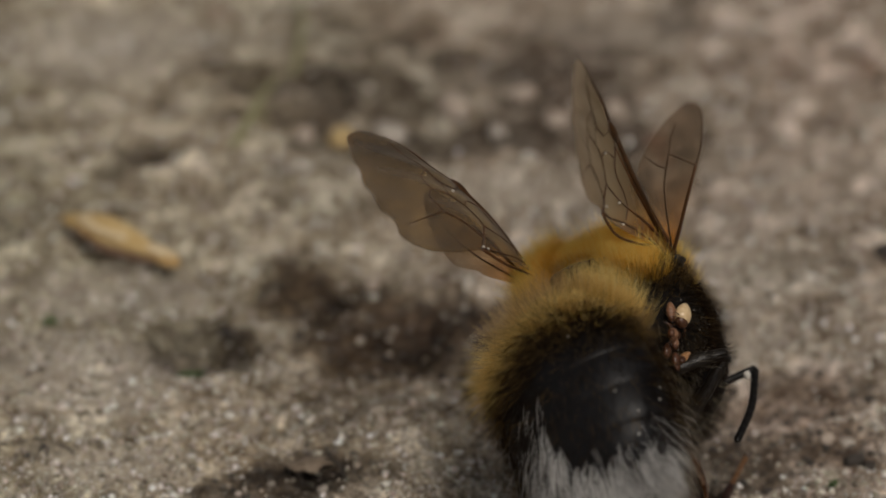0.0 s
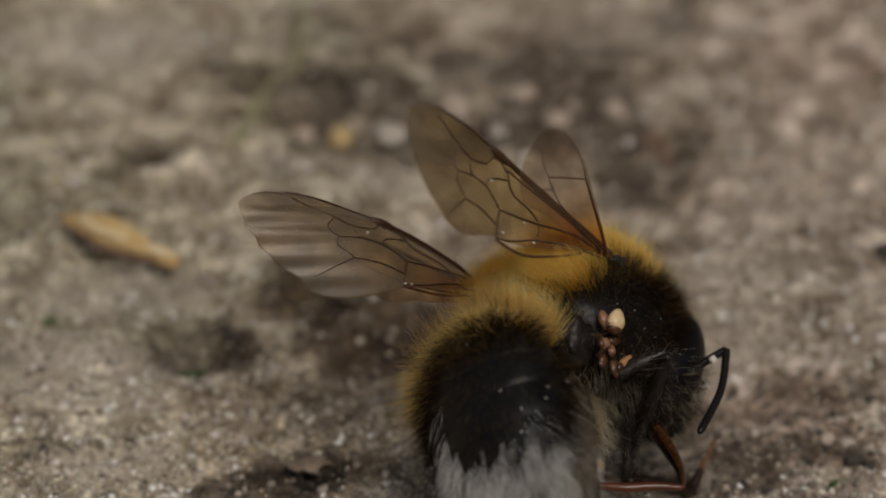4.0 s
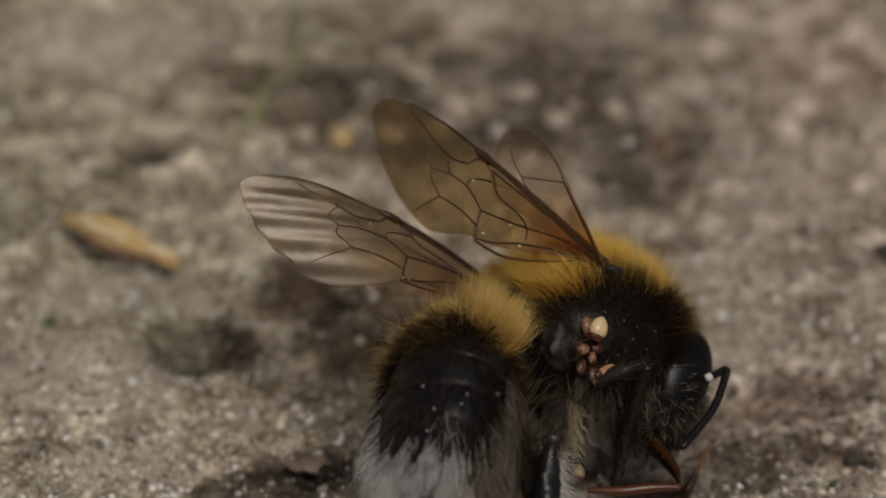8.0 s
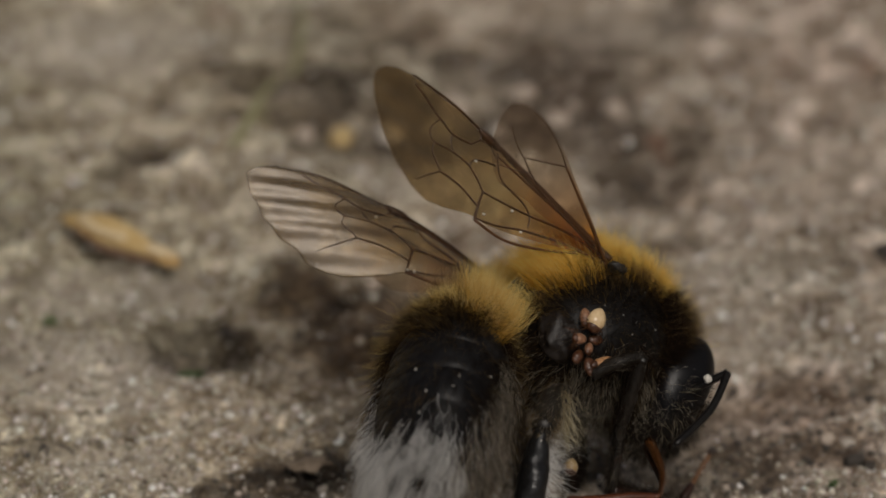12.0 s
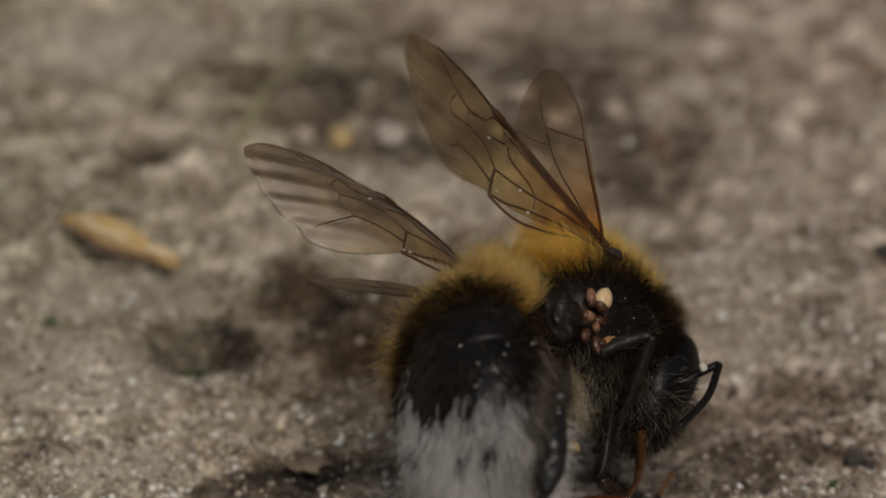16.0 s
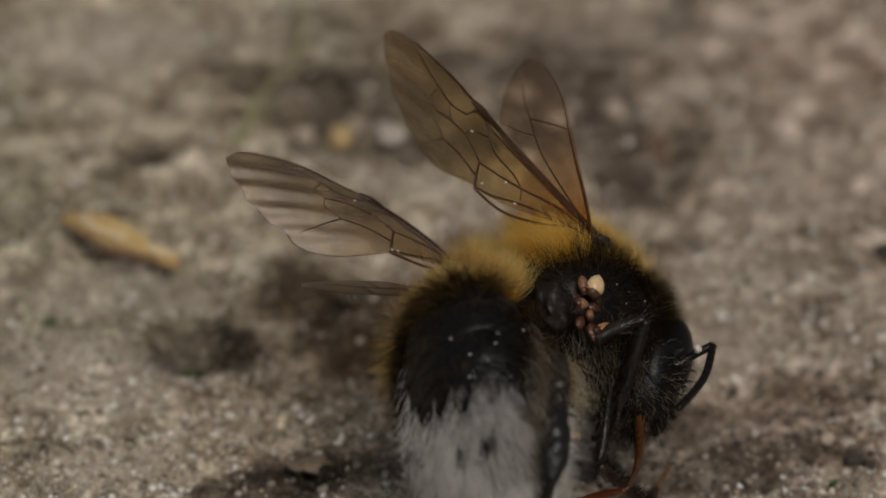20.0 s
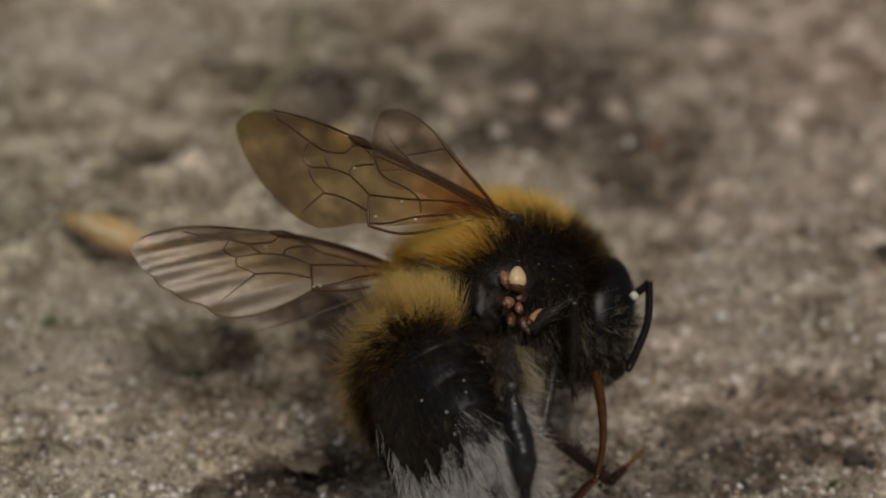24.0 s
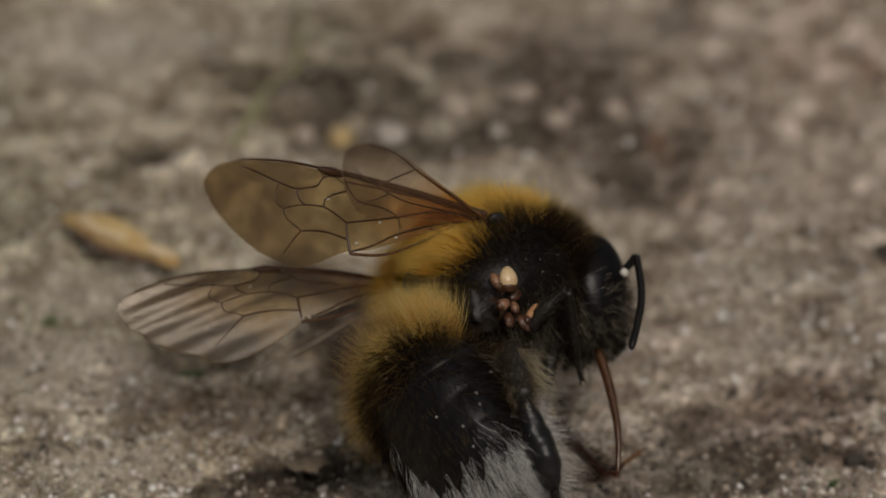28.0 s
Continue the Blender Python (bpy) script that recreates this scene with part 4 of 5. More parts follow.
# head
HC = np.array([3.9, -0.45, -1.6])
head = part("head", ellipsoid(HC, (1.45, 1.95, 2.0), 0.05, 5), CHITIN, bee, "black hairy head")
for sgn in (-1, 1):
    part("eye", ellipsoid(HC + np.array([0.12, sgn * 1.5, 0.48]), (1.12, 0.66, 1.75), 0.0, 0, m=pose(0, 0, 0, sgn * -8, 12, 0)), EYE_BLACK, head, "glossy black compound eye")
p, nrm, u = on_ellipsoid(HC, np.array([1.5, 2.0, 2.05]), I3, 9000, rng)
k = pick((u[:, 2] > 0.1) & (u[:, 0] < 0.75) & (np.abs(u[:, 1]) < 0.85), 2600)
strands("crown_fur", p[k], nrm[k] + np.array([-0.2, 0, 0.5]), np.array([-0.1, 0, 0.4]), 0.7, 0.0068, FUR_BLACK, head, "black fur on the crown", rng, tuft=0.4)
k = pick((np.abs(u[:, 1]) < 0.75) | (u[:, 2] < 0.1), 3200)
strands("face_fur", p[k], nrm[k], np.array([0.2, 0, -0.8]), 0.62, 0.0075, FUR_BLACK, head, "black face fur", rng)
k = pick((np.abs(u[:, 1]) > 0.5) & (u[:, 0] < 0.0) & (u[:, 2] < 0.3), 130)
strands("cheek_fur", p[k], nrm[k] + np.array([0.5, 0, 0]), np.array([0.4, 0, -0.3]), 0.7, 0.0055, FUR_CREAM, head, "pale wisps behind the eye", rng)
k = pick((u[:, 2] < 0.1) & (rng.uniform(0, 1, len(u)) < 0.4 - u[:, 2]), 750)
strands("grey_face_fur", p[k], nrm[k] + np.array([-0.2, 0, -0.3]), np.array([0.0, 0, -0.8]), 0.8, 0.005, FUR_GREY, head, "sparse grey hairs", rng)
part("clypeus", ellipsoid(HC + np.array([0.9, 0, -1.0]), (0.4, 0.8, 0.85), 0.04, 6, 24, 16), CHITIN, head)
for sgn in (-1, 1):
    part("mandible", tube([HC + np.array([0.5, sgn * 0.8, -1.5]), HC + np.array([0.65, sgn * 0.6, -1.85]), HC + np.array([0.7, sgn * 0.2, -2.05])], (0.24, 0.24, 0.1), 10), CHITIN, head)


def antenna(base, elbow, bow, tip, parent):
    """A stiff first joint and a bowed whip of ten rings."""
    scape = part("antenna", tube([base, (np.array(base) + elbow) / 2 + [0, 0, 0.06], elbow], (0.12, 0.15, 0.15), 10), CHITIN, parent, "elbowed black antenna")
    rings = [0.11] + [0.145, 0.152, 0.138] * 10 + [0.11, 0.05]
    part("flagellum", tube([elbow, bow, tip], rings, 12, 24), CHITIN, scape, "bowed black whip of the antenna")
    return scape


antenna((3.75, -1.9, -2.05), (4.87, -3.5, -0.95), (4.3, -3.56, -2.62), (3.08, -3.45, -4.38), head)
antenna((4.6, 0.3, -2.3), (4.9, 1.2, -2.0), (4.5, 1.6, -2.6), (3.7, 1.6, -3.2), head)
part("dust_speck", ellipsoid((4.02, -3.55, -1.5), (0.17, 0.13, 0.16), 0.3, 3, 12, 8), DUST_GLINT, head, "pale crumb stuck on the antenna")

# fine dust caught in the hairs
for owner, c, r, n in ((thorax, TC, TR * 1.05, 80), (head, HC, np.array([1.6, 2.15, 2.15]), 60)):
    at, _, way = on_ellipsoid(c, r, I3, n * 4, rng)
    ok = np.nonzero((way[:, 1] < 0.1) & (way[:, 2] < 0.5))[0][:n]
    dust = link("dust", chip_mesh(rng, len(ok), at[ok], rng.uniform(0.012, 0.038, len(ok)), "dust"), DUST_GLINT, owner)
    tagged(dust, "pale dust grains in the hairs", kind="stuff")

# tongue: a stiff sheath that swings at the mouth, with the tongue proper folded back from its end
tongue = part("tongue", tube([(0, 0, 0), (-0.45, -0.5, -1.5), (-1.1, -0.95, -3.0), (-1.86, -1.15, -4.3)], (0.2, 0.18, 0.13, 0.08), 10), TONGUE, bee, "reddish-brown tongue sheath, folded down")
part("tongue_sheath", tube([(0.1, 0.3, 0), (-0.3, -0.2, -1.5), (-0.95, -0.72, -3.0), (-1.7, -1.0, -4.2)], (0.14, 0.12, 0.08, 0.04), 8), LEG_RED, tongue)
glossa = part("glossa", tube([(0, 0, 0), (-0.6, 0.75, 0.32), (-1.3, 1.52, 0.5), (-2.04, 2.37, 0.91)], (0.1, 0.17, 0.18, 0.1), 10), AMBER, tongue, "rust-red tongue folded back")

# ---- wings ----
# outline and veins of a fore wing: along it from root (0) to tip (1), and across it towards the hind edge
LEAD = [(0, -0.005), (0.11, -0.022), (0.25, -0.035), (0.38, -0.045), (0.5, -0.055), (0.57, -0.062), (0.67, -0.07), (0.8, -0.062), (0.88, -0.05), (0.94, -0.028), (0.975, -0.002), (0.993, 0.025), (1.0, 0.045)]
TRAIL = [(0, 0.012), (0.12, 0.052), (0.24, 0.11), (0.35, 0.16), (0.42, 0.185), (0.47, 0.192), (0.51, 0.21), (0.57, 0.245), (0.64, 0.275), (0.71, 0.27), (0.79, 0.245), (0.87, 0.2), (0.93, 0.152), (0.97, 0.108), (0.992, 0.072), (1.0, 0.045)]

TRAIL_LOBED = [(0, 0.012), (0.12, 0.052), (0.24, 0.11), (0.35, 0.16), (0.42, 0.188), (0.458, 0.2), (0.5, 0.238), (0.55, 0.273), (0.6, 0.295), (0.65, 0.3), (0.7, 0.288), (0.74, 0.266), (0.77, 0.25), (0.8, 0.241), (0.84, 0.222), (0.88, 0.194), (0.93, 0.152), (0.97, 0.108), (0.992, 0.072), (1.0, 0.045)]


def wing(name, root, size, turn, mat, parent, label, veins, waves=0.0, twist=0.0, camber=0.0, narrow=0.93, bow=0.0, lean=0.0, tone=VEIN, seed=0.0, hind_edge=TRAIL, glints=()):
    """A wing as a thin curved membrane with its veins; it turns about its root. turn: Euler angles of its axes along, across and out of the wing."""
    frm = np.array(pose(0, 0, 0, *turn).to_3x3())
    a, b, c = frm[:, 0], frm[:, 1], frm[:, 2]
    lead, trail = np.array(LEAD), np.array(hind_edge)

    def at(x, y, lift=0.0):
        y = y * narrow
        h = 0.006 * math.sin(9 * x + 3 + seed) * x + camber * x * x + bow * y * y
        far = min(1.0, max(0.0, (x - 0.45) / 0.3))
        h += waves * far * math.sin(88 * (y - 0.3 * (x - 0.75)) + seed) * min(1.0, max(0.0, (1.02 - x) / 0.08))
        w = twist * x + lean
        return size * (x * a + y * math.cos(w) * b + (h + lift + y * math.sin(w)) * c)

    nu, nv = 80, 44
    xs = 1 - (1 - np.linspace(0, 1, nu)) ** 1.5
    grid = []
    for side in (0.0012, -0.0012):
        for x in xs:
            y0, y1 = np.interp(x, lead[:, 0], lead[:, 1]), np.interp(x, trail[:, 0], trail[:, 1])
            grid += [at(x, y0 + (y1 - y0) * j / (nv - 1), side) for j in range(nv)]
    faces = []
    for o in (0, nu * nv):
        for i in range(nu - 1):
            for j in range(nv - 1):
                q = o + i * nv + j
                f = (q, q + 1, q + nv + 1, q + nv)
                faces.append(f if o == 0 else f[::-1])
    ring = [j for j in range(nv)] + [i * nv + nv - 1 for i in range(1, nu)] + [(nu - 1) * nv + j for j in range(nv - 2, -1, -1)] + [i * nv for i in range(nu - 2, 0, -1)]
    for q, r in zip(ring, ring[1:] + ring[:1]):
        faces.append((r, q, q + nu * nv, r + nu * nv))
    me = bpy.data.meshes.new(name)
    me.from_pydata([tuple(v * MM) for v in grid], [], faces)
    for f in me.polygons:
        f.use_smooth = True
    ob = link(name, me, mat, parent, label)
    ob.location = Vector(root) * MM
    # small glints of light, put on the membrane as solid white specks
    for x, y in glints:
        part("wing_glint", ellipsoid(at(x, y, 0.004), (0.07, 0.05, 0.04), 0.4, x * 9, 10, 7), DUST_GLINT, ob, "tiny white speck painted in as a glint on the membrane")
    for thick, amber, line in veins:
        flat = spline([(x, y, 0) for x, y in line], 6)
        pts = [at(x, y) for x, y, _ in flat]
        part("vein", tube(pts, [w * 0.82 * size / 11.8 for w in thick], 6, 1 if len(pts) > 2 else 4), VEIN_AMBER if amber else tone, ob)
    return ob


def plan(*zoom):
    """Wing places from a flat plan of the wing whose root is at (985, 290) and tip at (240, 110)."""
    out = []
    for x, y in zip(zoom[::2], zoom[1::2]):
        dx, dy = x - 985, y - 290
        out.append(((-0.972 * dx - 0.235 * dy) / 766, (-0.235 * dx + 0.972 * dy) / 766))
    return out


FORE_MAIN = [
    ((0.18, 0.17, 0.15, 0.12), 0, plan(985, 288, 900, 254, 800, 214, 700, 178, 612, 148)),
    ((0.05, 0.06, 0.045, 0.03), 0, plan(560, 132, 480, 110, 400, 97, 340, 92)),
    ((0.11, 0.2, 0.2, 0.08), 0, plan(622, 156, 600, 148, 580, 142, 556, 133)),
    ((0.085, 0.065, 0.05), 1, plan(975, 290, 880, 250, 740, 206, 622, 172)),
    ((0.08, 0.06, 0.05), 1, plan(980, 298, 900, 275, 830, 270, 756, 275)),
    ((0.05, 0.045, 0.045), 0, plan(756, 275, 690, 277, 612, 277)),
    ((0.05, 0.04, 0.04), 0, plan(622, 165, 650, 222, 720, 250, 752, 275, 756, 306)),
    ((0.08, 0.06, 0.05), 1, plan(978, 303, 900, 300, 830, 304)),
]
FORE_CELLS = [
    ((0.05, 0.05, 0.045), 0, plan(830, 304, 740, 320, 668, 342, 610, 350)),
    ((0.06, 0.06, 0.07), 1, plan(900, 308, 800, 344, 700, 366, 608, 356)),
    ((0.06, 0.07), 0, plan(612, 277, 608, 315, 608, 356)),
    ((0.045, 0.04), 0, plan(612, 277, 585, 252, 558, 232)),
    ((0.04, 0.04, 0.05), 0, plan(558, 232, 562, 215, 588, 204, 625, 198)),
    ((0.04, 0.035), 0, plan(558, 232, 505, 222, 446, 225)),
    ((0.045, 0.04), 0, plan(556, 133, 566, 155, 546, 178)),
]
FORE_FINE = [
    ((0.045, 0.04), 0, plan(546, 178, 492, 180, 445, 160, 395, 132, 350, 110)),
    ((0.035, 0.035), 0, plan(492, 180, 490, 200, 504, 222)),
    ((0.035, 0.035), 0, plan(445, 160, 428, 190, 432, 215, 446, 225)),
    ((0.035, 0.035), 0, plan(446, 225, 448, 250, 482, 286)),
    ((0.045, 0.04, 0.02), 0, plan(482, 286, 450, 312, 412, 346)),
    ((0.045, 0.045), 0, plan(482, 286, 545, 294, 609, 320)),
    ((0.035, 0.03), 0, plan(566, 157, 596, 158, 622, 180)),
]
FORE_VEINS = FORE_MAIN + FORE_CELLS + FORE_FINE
HIND_VEINS = [
    ((0.13, 0.11, 0.07), 1, [(0, 0), (0.2, -0.02), (0.4, -0.032), (0.575, -0.045)]),
    ((0.045, 0.035, 0.02), 0, [(0.575, -0.045), (0.7, -0.06), (0.82, -0.055), (0.92, -0.03)]),
    ((0.05, 0.05), 0, [(0.575, -0.045), (0.64, 0.03), (0.71, 0.115)]),
    ((0.06, 0.05, 0.04, 0.03), 0, [(0.05, 0.012), (0.25, 0.06), (0.47, 0.108), (0.6, 0.118), (0.71, 0.115), (0.8, 0.112), (0.89, 0.095)]),
    ((0.05, 0.03), 0, [(0.62, 0.118), (0.67, 0.18), (0.74, 0.24)]),
]
wing_right = wing("forewing", (-0.238, -2.706, 1.878), 11.700, (-110.78, -18.74, 175.38), WING, bee, "smoky brown fore wing with dark veins", FORE_VEINS, 0.002, 0.252, 0.261, 0.924, 0.600, 0.081, seed=0.0, glints=((0.36, 0.08), (0.44, 0.16), (0.3, 0.12), (0.55, 0.03)))
wing_left = wing("forewing", (-0.309, 2.638, 1.297), 10.822, (-80.00, -17.43, -168.08), WING_CREASED, bee, "smoky brown fore wing with creased shiny tip", FORE_VEINS, 0.005, -0.782, -0.393, 0.822, -2.515, 0.606, seed=1.3, hind_edge=TRAIL_LOBED, glints=((0.46, 0.19), (0.44, 0.185), (0.62, 0.03)))
hindwing_right = wing("hindwing", (-0.5, -2.8, 1.75), 8.1, (-151.65, -17.69, -150.30), WING_PALE, bee, "smoky hind wing with an amber front edge", HIND_VEINS, 0.0, 0.0, 0.0, 0.92, seed=0.0)
hindwing_left = wing("hindwing", (-0.5, 2.75, 1.5), 7.61, (-16.02, 11.36, 162.05), WING_PALE, bee, "narrow smoky hind wing, edge on", HIND_VEINS, 0.0, 0.0, 0.0, 0.8, seed=2.0)
for sgn in (-1, 1):
    part("tegula", ellipsoid((0.1, sgn * 2.72, 1.72), (0.42, 0.26, 0.19), 0.45, 4, 20, 14), LEG_BLACK, bee, "shiny black wing-root cap")


# ---- legs: each a thigh with the shin and the foot joints under it ----
def leg(root, knee, ankle, toe, shin, parent, label, spread=1.0, width=0.34, fur=None):
    root, knee, ankle, toe = (np.array(v, float) for v in (root, knee, ankle, toe))
    thigh = part("leg", tube([root, (root + knee) / 2 + [0, 0, 0.1], knee], (0.3 * spread, 0.36 * spread, 0.24 * spread), 12, lumps=0.25), LEG_BLACK, parent, label)
    broad = (0.2, width, width * 0.9) if shin is not SHIN else (0.22, 0.42, 0.58, 0.56, 0.2)
    part("shin", tube([knee + (ankle - knee) * i / (len(broad) - 1) for i in range(len(broad))], broad, 16, lumps=0.25), shin, thigh)
    joints = [ankle + (toe - ankle) * f for f in (0, 0.42, 0.58, 0.72, 0.85, 1.0)]
    for i, (a, b) in enumerate(zip(joints, joints[1:])):
        part("foot_joint", tube([a, (a + b) / 2, b], (0.17, 0.19, 0.13) if i == 0 else (0.08, 0.11, 0.07), 8), TARSUS if shin is LEG_RED and i else shin, thigh)
    d = (toe - ankle) / np.linalg.norm(toe - ankle)
    for sg in (-1, 1):
        part("claw", tube([toe, toe + d * 0.15 + np.array([0, sg * 0.14, 0.05]), toe + d * 0.3 + np.array([0, sg * 0.12, -0.08])], (0.045, 0.04, 0.01), 6), LEG_RED, thigh)
    m = 1500 if shin is SHIN else 700
    g = rng.uniform(0, 1, m)
    stem, out = root + (knee - root) * g[:, None], sphere_dirs(m, rng)
    low = (knee - root) / np.linalg.norm(knee - root)
    strands("thigh_fur", stem + out * 0.28 * spread, out * 0.7 + low, np.broadcast_to(low, out.shape), 0.42, 0.006, FUR_BROWN if shin is SHIN else FUR_BLACK, thigh, "bristles", rng)
    g = pick(np.ones(m, bool), 60)
    strands("pale_thigh_fur", stem[g] + out[g] * 0.26, out[g] + low, np.broadcast_to(low, (len(g), 3)), 0.6, 0.005, FUR_GREY if shin is not SHIN else FUR_CREAM, thigh, "sparse pale hairs", rng)
    for q in rng.uniform(0.02, 0.95, 26 if shin is SHIN else 9):
        side = sphere_dirs(1, rng)[0] * width * 0.8
        part("dust_speck", ellipsoid(knee + (ankle - knee) * q + side, (0.035, 0.035, 0.03), 0.3, q, 8, 6), DUST_GLINT, thigh)
    if shin is SHIN:
        strands("silky_thigh_fur", stem[:420] + out[:420] * 0.4, out[:420] * 0.4 + low, np.broadcast_to(low, (420, 3)), 0.9, 0.0055, FUR_SILVER, thigh, "long silky hairs over the thigh", rng, tuft=0.6)
    n = 1100
    f = rng.uniform(0, 1, n)
    base = knee + (ankle - knee) * f[:, None]
    dirs = sphere_dirs(n, rng)
    strands("leg_fur", base + dirs * 0.24, dirs + d * 0.9, np.broadcast_to(d, dirs.shape), 0.45, 0.0055, fur or FUR_BLACK, thigh, "bristles", rng)
    return thigh


hind_leg = leg((-0.5, -0.9, -2.9), (-1.85, -2.46, -5.2), (-1.55, -1.8, -8.45), (-0.6, 0.3, -9.9), SHIN, bee, "black hind leg with a broad glossy shin", 1.5, 0.48)
leg((-0.3, -2.75, -2.6), (0.8, -4.2, -1.95), (1.4, -2.4, -3.9), (2.2, -1.2, -4.5), LEG_BLACK, bee, "black middle leg bent out at the knee", 0.8, 0.25)
leg((1.7, 1.3, -2.4), (2.8, 2.6, -3.2), (3.6, 4.0, -3.9), (4.4, 5.0, -4.2), LEG_RED, bee, "dark fore leg with reddish shin", 0.9, 0.26)
leg((0.7, 1.6, -2.5), (1.6, 3.0, -3.2), (2.2, 4.3, -4.3), (3.0, 5.2, -5.0), LEG_BLACK, bee, "black middle leg")
leg((-0.9, 1.5, -2.6), (0.2, 2.6, -3.6), (1.2, 3.3, -5.2), (2.0, 4.0, -6.3), LEG_BLACK, bee, "black hind leg")
# the fore leg on its right side turns at the hip: it reaches along its own x
foreleg = leg((0, 0, 0), (1.4, 0.1, -3.1), (5.3, -0.1, -2.3), (6.15, 0, 0), LEG_RED, bee, "dark fore leg with reddish shin", 0.7, 0.2)


n = 170
f = rng.uniform(0, 1, (n, 2))
base = np.array([-1.1, -2.1, -3.1]) + f[:, :1] * np.array([0.1, 0.05, -1.6]) + f[:, 1:] * np.array([0.6, 0.15, -0.2])
down = np.array([0.3, -0.25, -0.85]) + rng.normal(0, 0.3, base.shape)
strands("thigh_fringe", base, down, down, rng.uniform(0.7, 1.7, n), 0.0058, FUR_CREAM, hind_leg, "cream fringe on the hind thigh", rng, tuft=0.5)
n = 620
f = rng.uniform(0, 1, (n, 2))
base = np.array([-1.25, -1.5, -4.7]) + f[:, :1] * np.array([0.05, 0.3, -3.3]) + f[:, 1:] * np.array([0.45, 0.35, 0.0])
out = np.array([0.75, -0.3, -0.5]) + rng.normal(0, 0.3, base.shape)
strands("shin_fringe", base, out, out, rng.uniform(0.8, 1.75, n), 0.0058, FUR_WHITE, hind_leg, "white fringe on the hind shin", rng, tuft=0.5)


# ---- mites clinging to the side of the thorax ----
def mite(at, r, mat, turn, label, legs=True):
    """A pear-shaped mite: a swollen hind body, a flat amber shield in front and thin bent legs."""
    at = np.array(at, float)
    m = pose(0, 0, 0, *turn)
    ax = lambda x, y, z: np.array(m.to_3x3() @ Vector((x, y, z)))
    bm = ellipsoid((0, 0, 0), r, 0.03, at[0], 24, 18)
    for v in bm.verts:
        f = v.co.z / (r[2] * MM)
        v.co.x, v.co.y = v.co.x * (1 - 0.22 * f), v.co.y * (1 - 0.22 * f)
        v.co = m.to_3x3() @ v.co + Vector(at) * MM
    ob = part("mite", bm, mat, bee, label)
    part("shield", ellipsoid(at + ax(0, 0, -r[2] * 0.75), (r[0] * 0.85, r[1] * 0.8, r[2] * 0.55), 0.08, 2, 18, 12, m), MITE_RUST, ob, "rust-coloured front shield")
    if legs:
        for i in range(8):
            sg, w = (1 if i < 4 else -1), (i % 4) / 3
            d0 = ax(sg * 0.9, -0.25, -0.9 + 1.1 * w)
            a = at + ax(sg * r[0] * 0.6, 0, -r[2] * (1.1 - 0.5 * w))
            part("mite_leg", tube([a, a + d0 * 0.16, a + d0 * 0.26 + ax(0, 0.1, 0.02), a + d0 * 0.33 + ax(0, 0.2, -0.02)], (0.02, 0.016, 0.012, 0.006), 6, 3), TONGUE, ob)
    return ob


BIG, SMALL, RUSTY = "plump cream mite clinging to the thorax side", "small tan-pink mite in the cluster", "rust-brown mite pressed into the cluster"
mite((-0.74, -3.25, -0.75), (0.34, 0.28, 0.42), MITE, (10, 10, 0), BIG)
mite((-1.18, -3.05, -1.62), (0.2, 0.17, 0.26), MITE_PINK, (0, 75, 0), SMALL)
mite((-0.66, -2.86, -1.75), (0.17, 0.14, 0.22), MITE_PINK, (0, 10, 20), SMALL, False)
mite((-0.12, -3.0, -2.12), (0.16, 0.16, 0.44), AMBER_MITE, (0, 52, 0), "amber mite with a pale tip", False)
mite((-0.5, -2.82, -2.35), (0.26, 0.16, 0.3), MITE_RUST, (0, -30, 0), RUSTY, False)
mite((-1.02, -2.9, -0.66), (0.22, 0.18, 0.32), MITE_PINK, (0, -15, 0), "reddish mite half hidden behind the large one", False)
mite((-0.36, -2.8, -1.3), (0.2, 0.14, 0.26), MITE_RUST, (0, 70, 0), RUSTY, False)
mite((-0.95, -2.68, -2.1), (0.2, 0.15, 0.26), MITE_RUST, (0, 20, 0), RUSTY, False)
mite((0.57, -0.75, -5.33), (0.26, 0.25, 0.28), TAN_MITE, (0, 0, 0), "tan mite hanging by the hind leg", False)


def motions():
    walk(bee, BEE_ROWS)
    walk(abdomen, ABDOMEN_ROWS)
    walk(foreleg, FORELEG_ROWS)
    walk(hind_leg, HIND_LEG_ROWS)
    walk(tongue, TONGUE_ROWS)
    walk(glossa, GLOSSA_ROWS)
    walk(hindwing_left, HINDWING_ROWS)
    walk(hindwing_right, HINDWING_RIGHT_ROWS)
    walk(wing_right, WING_RIGHT_ROWS)
    walk(wing_left, WING_LEFT_ROWS)


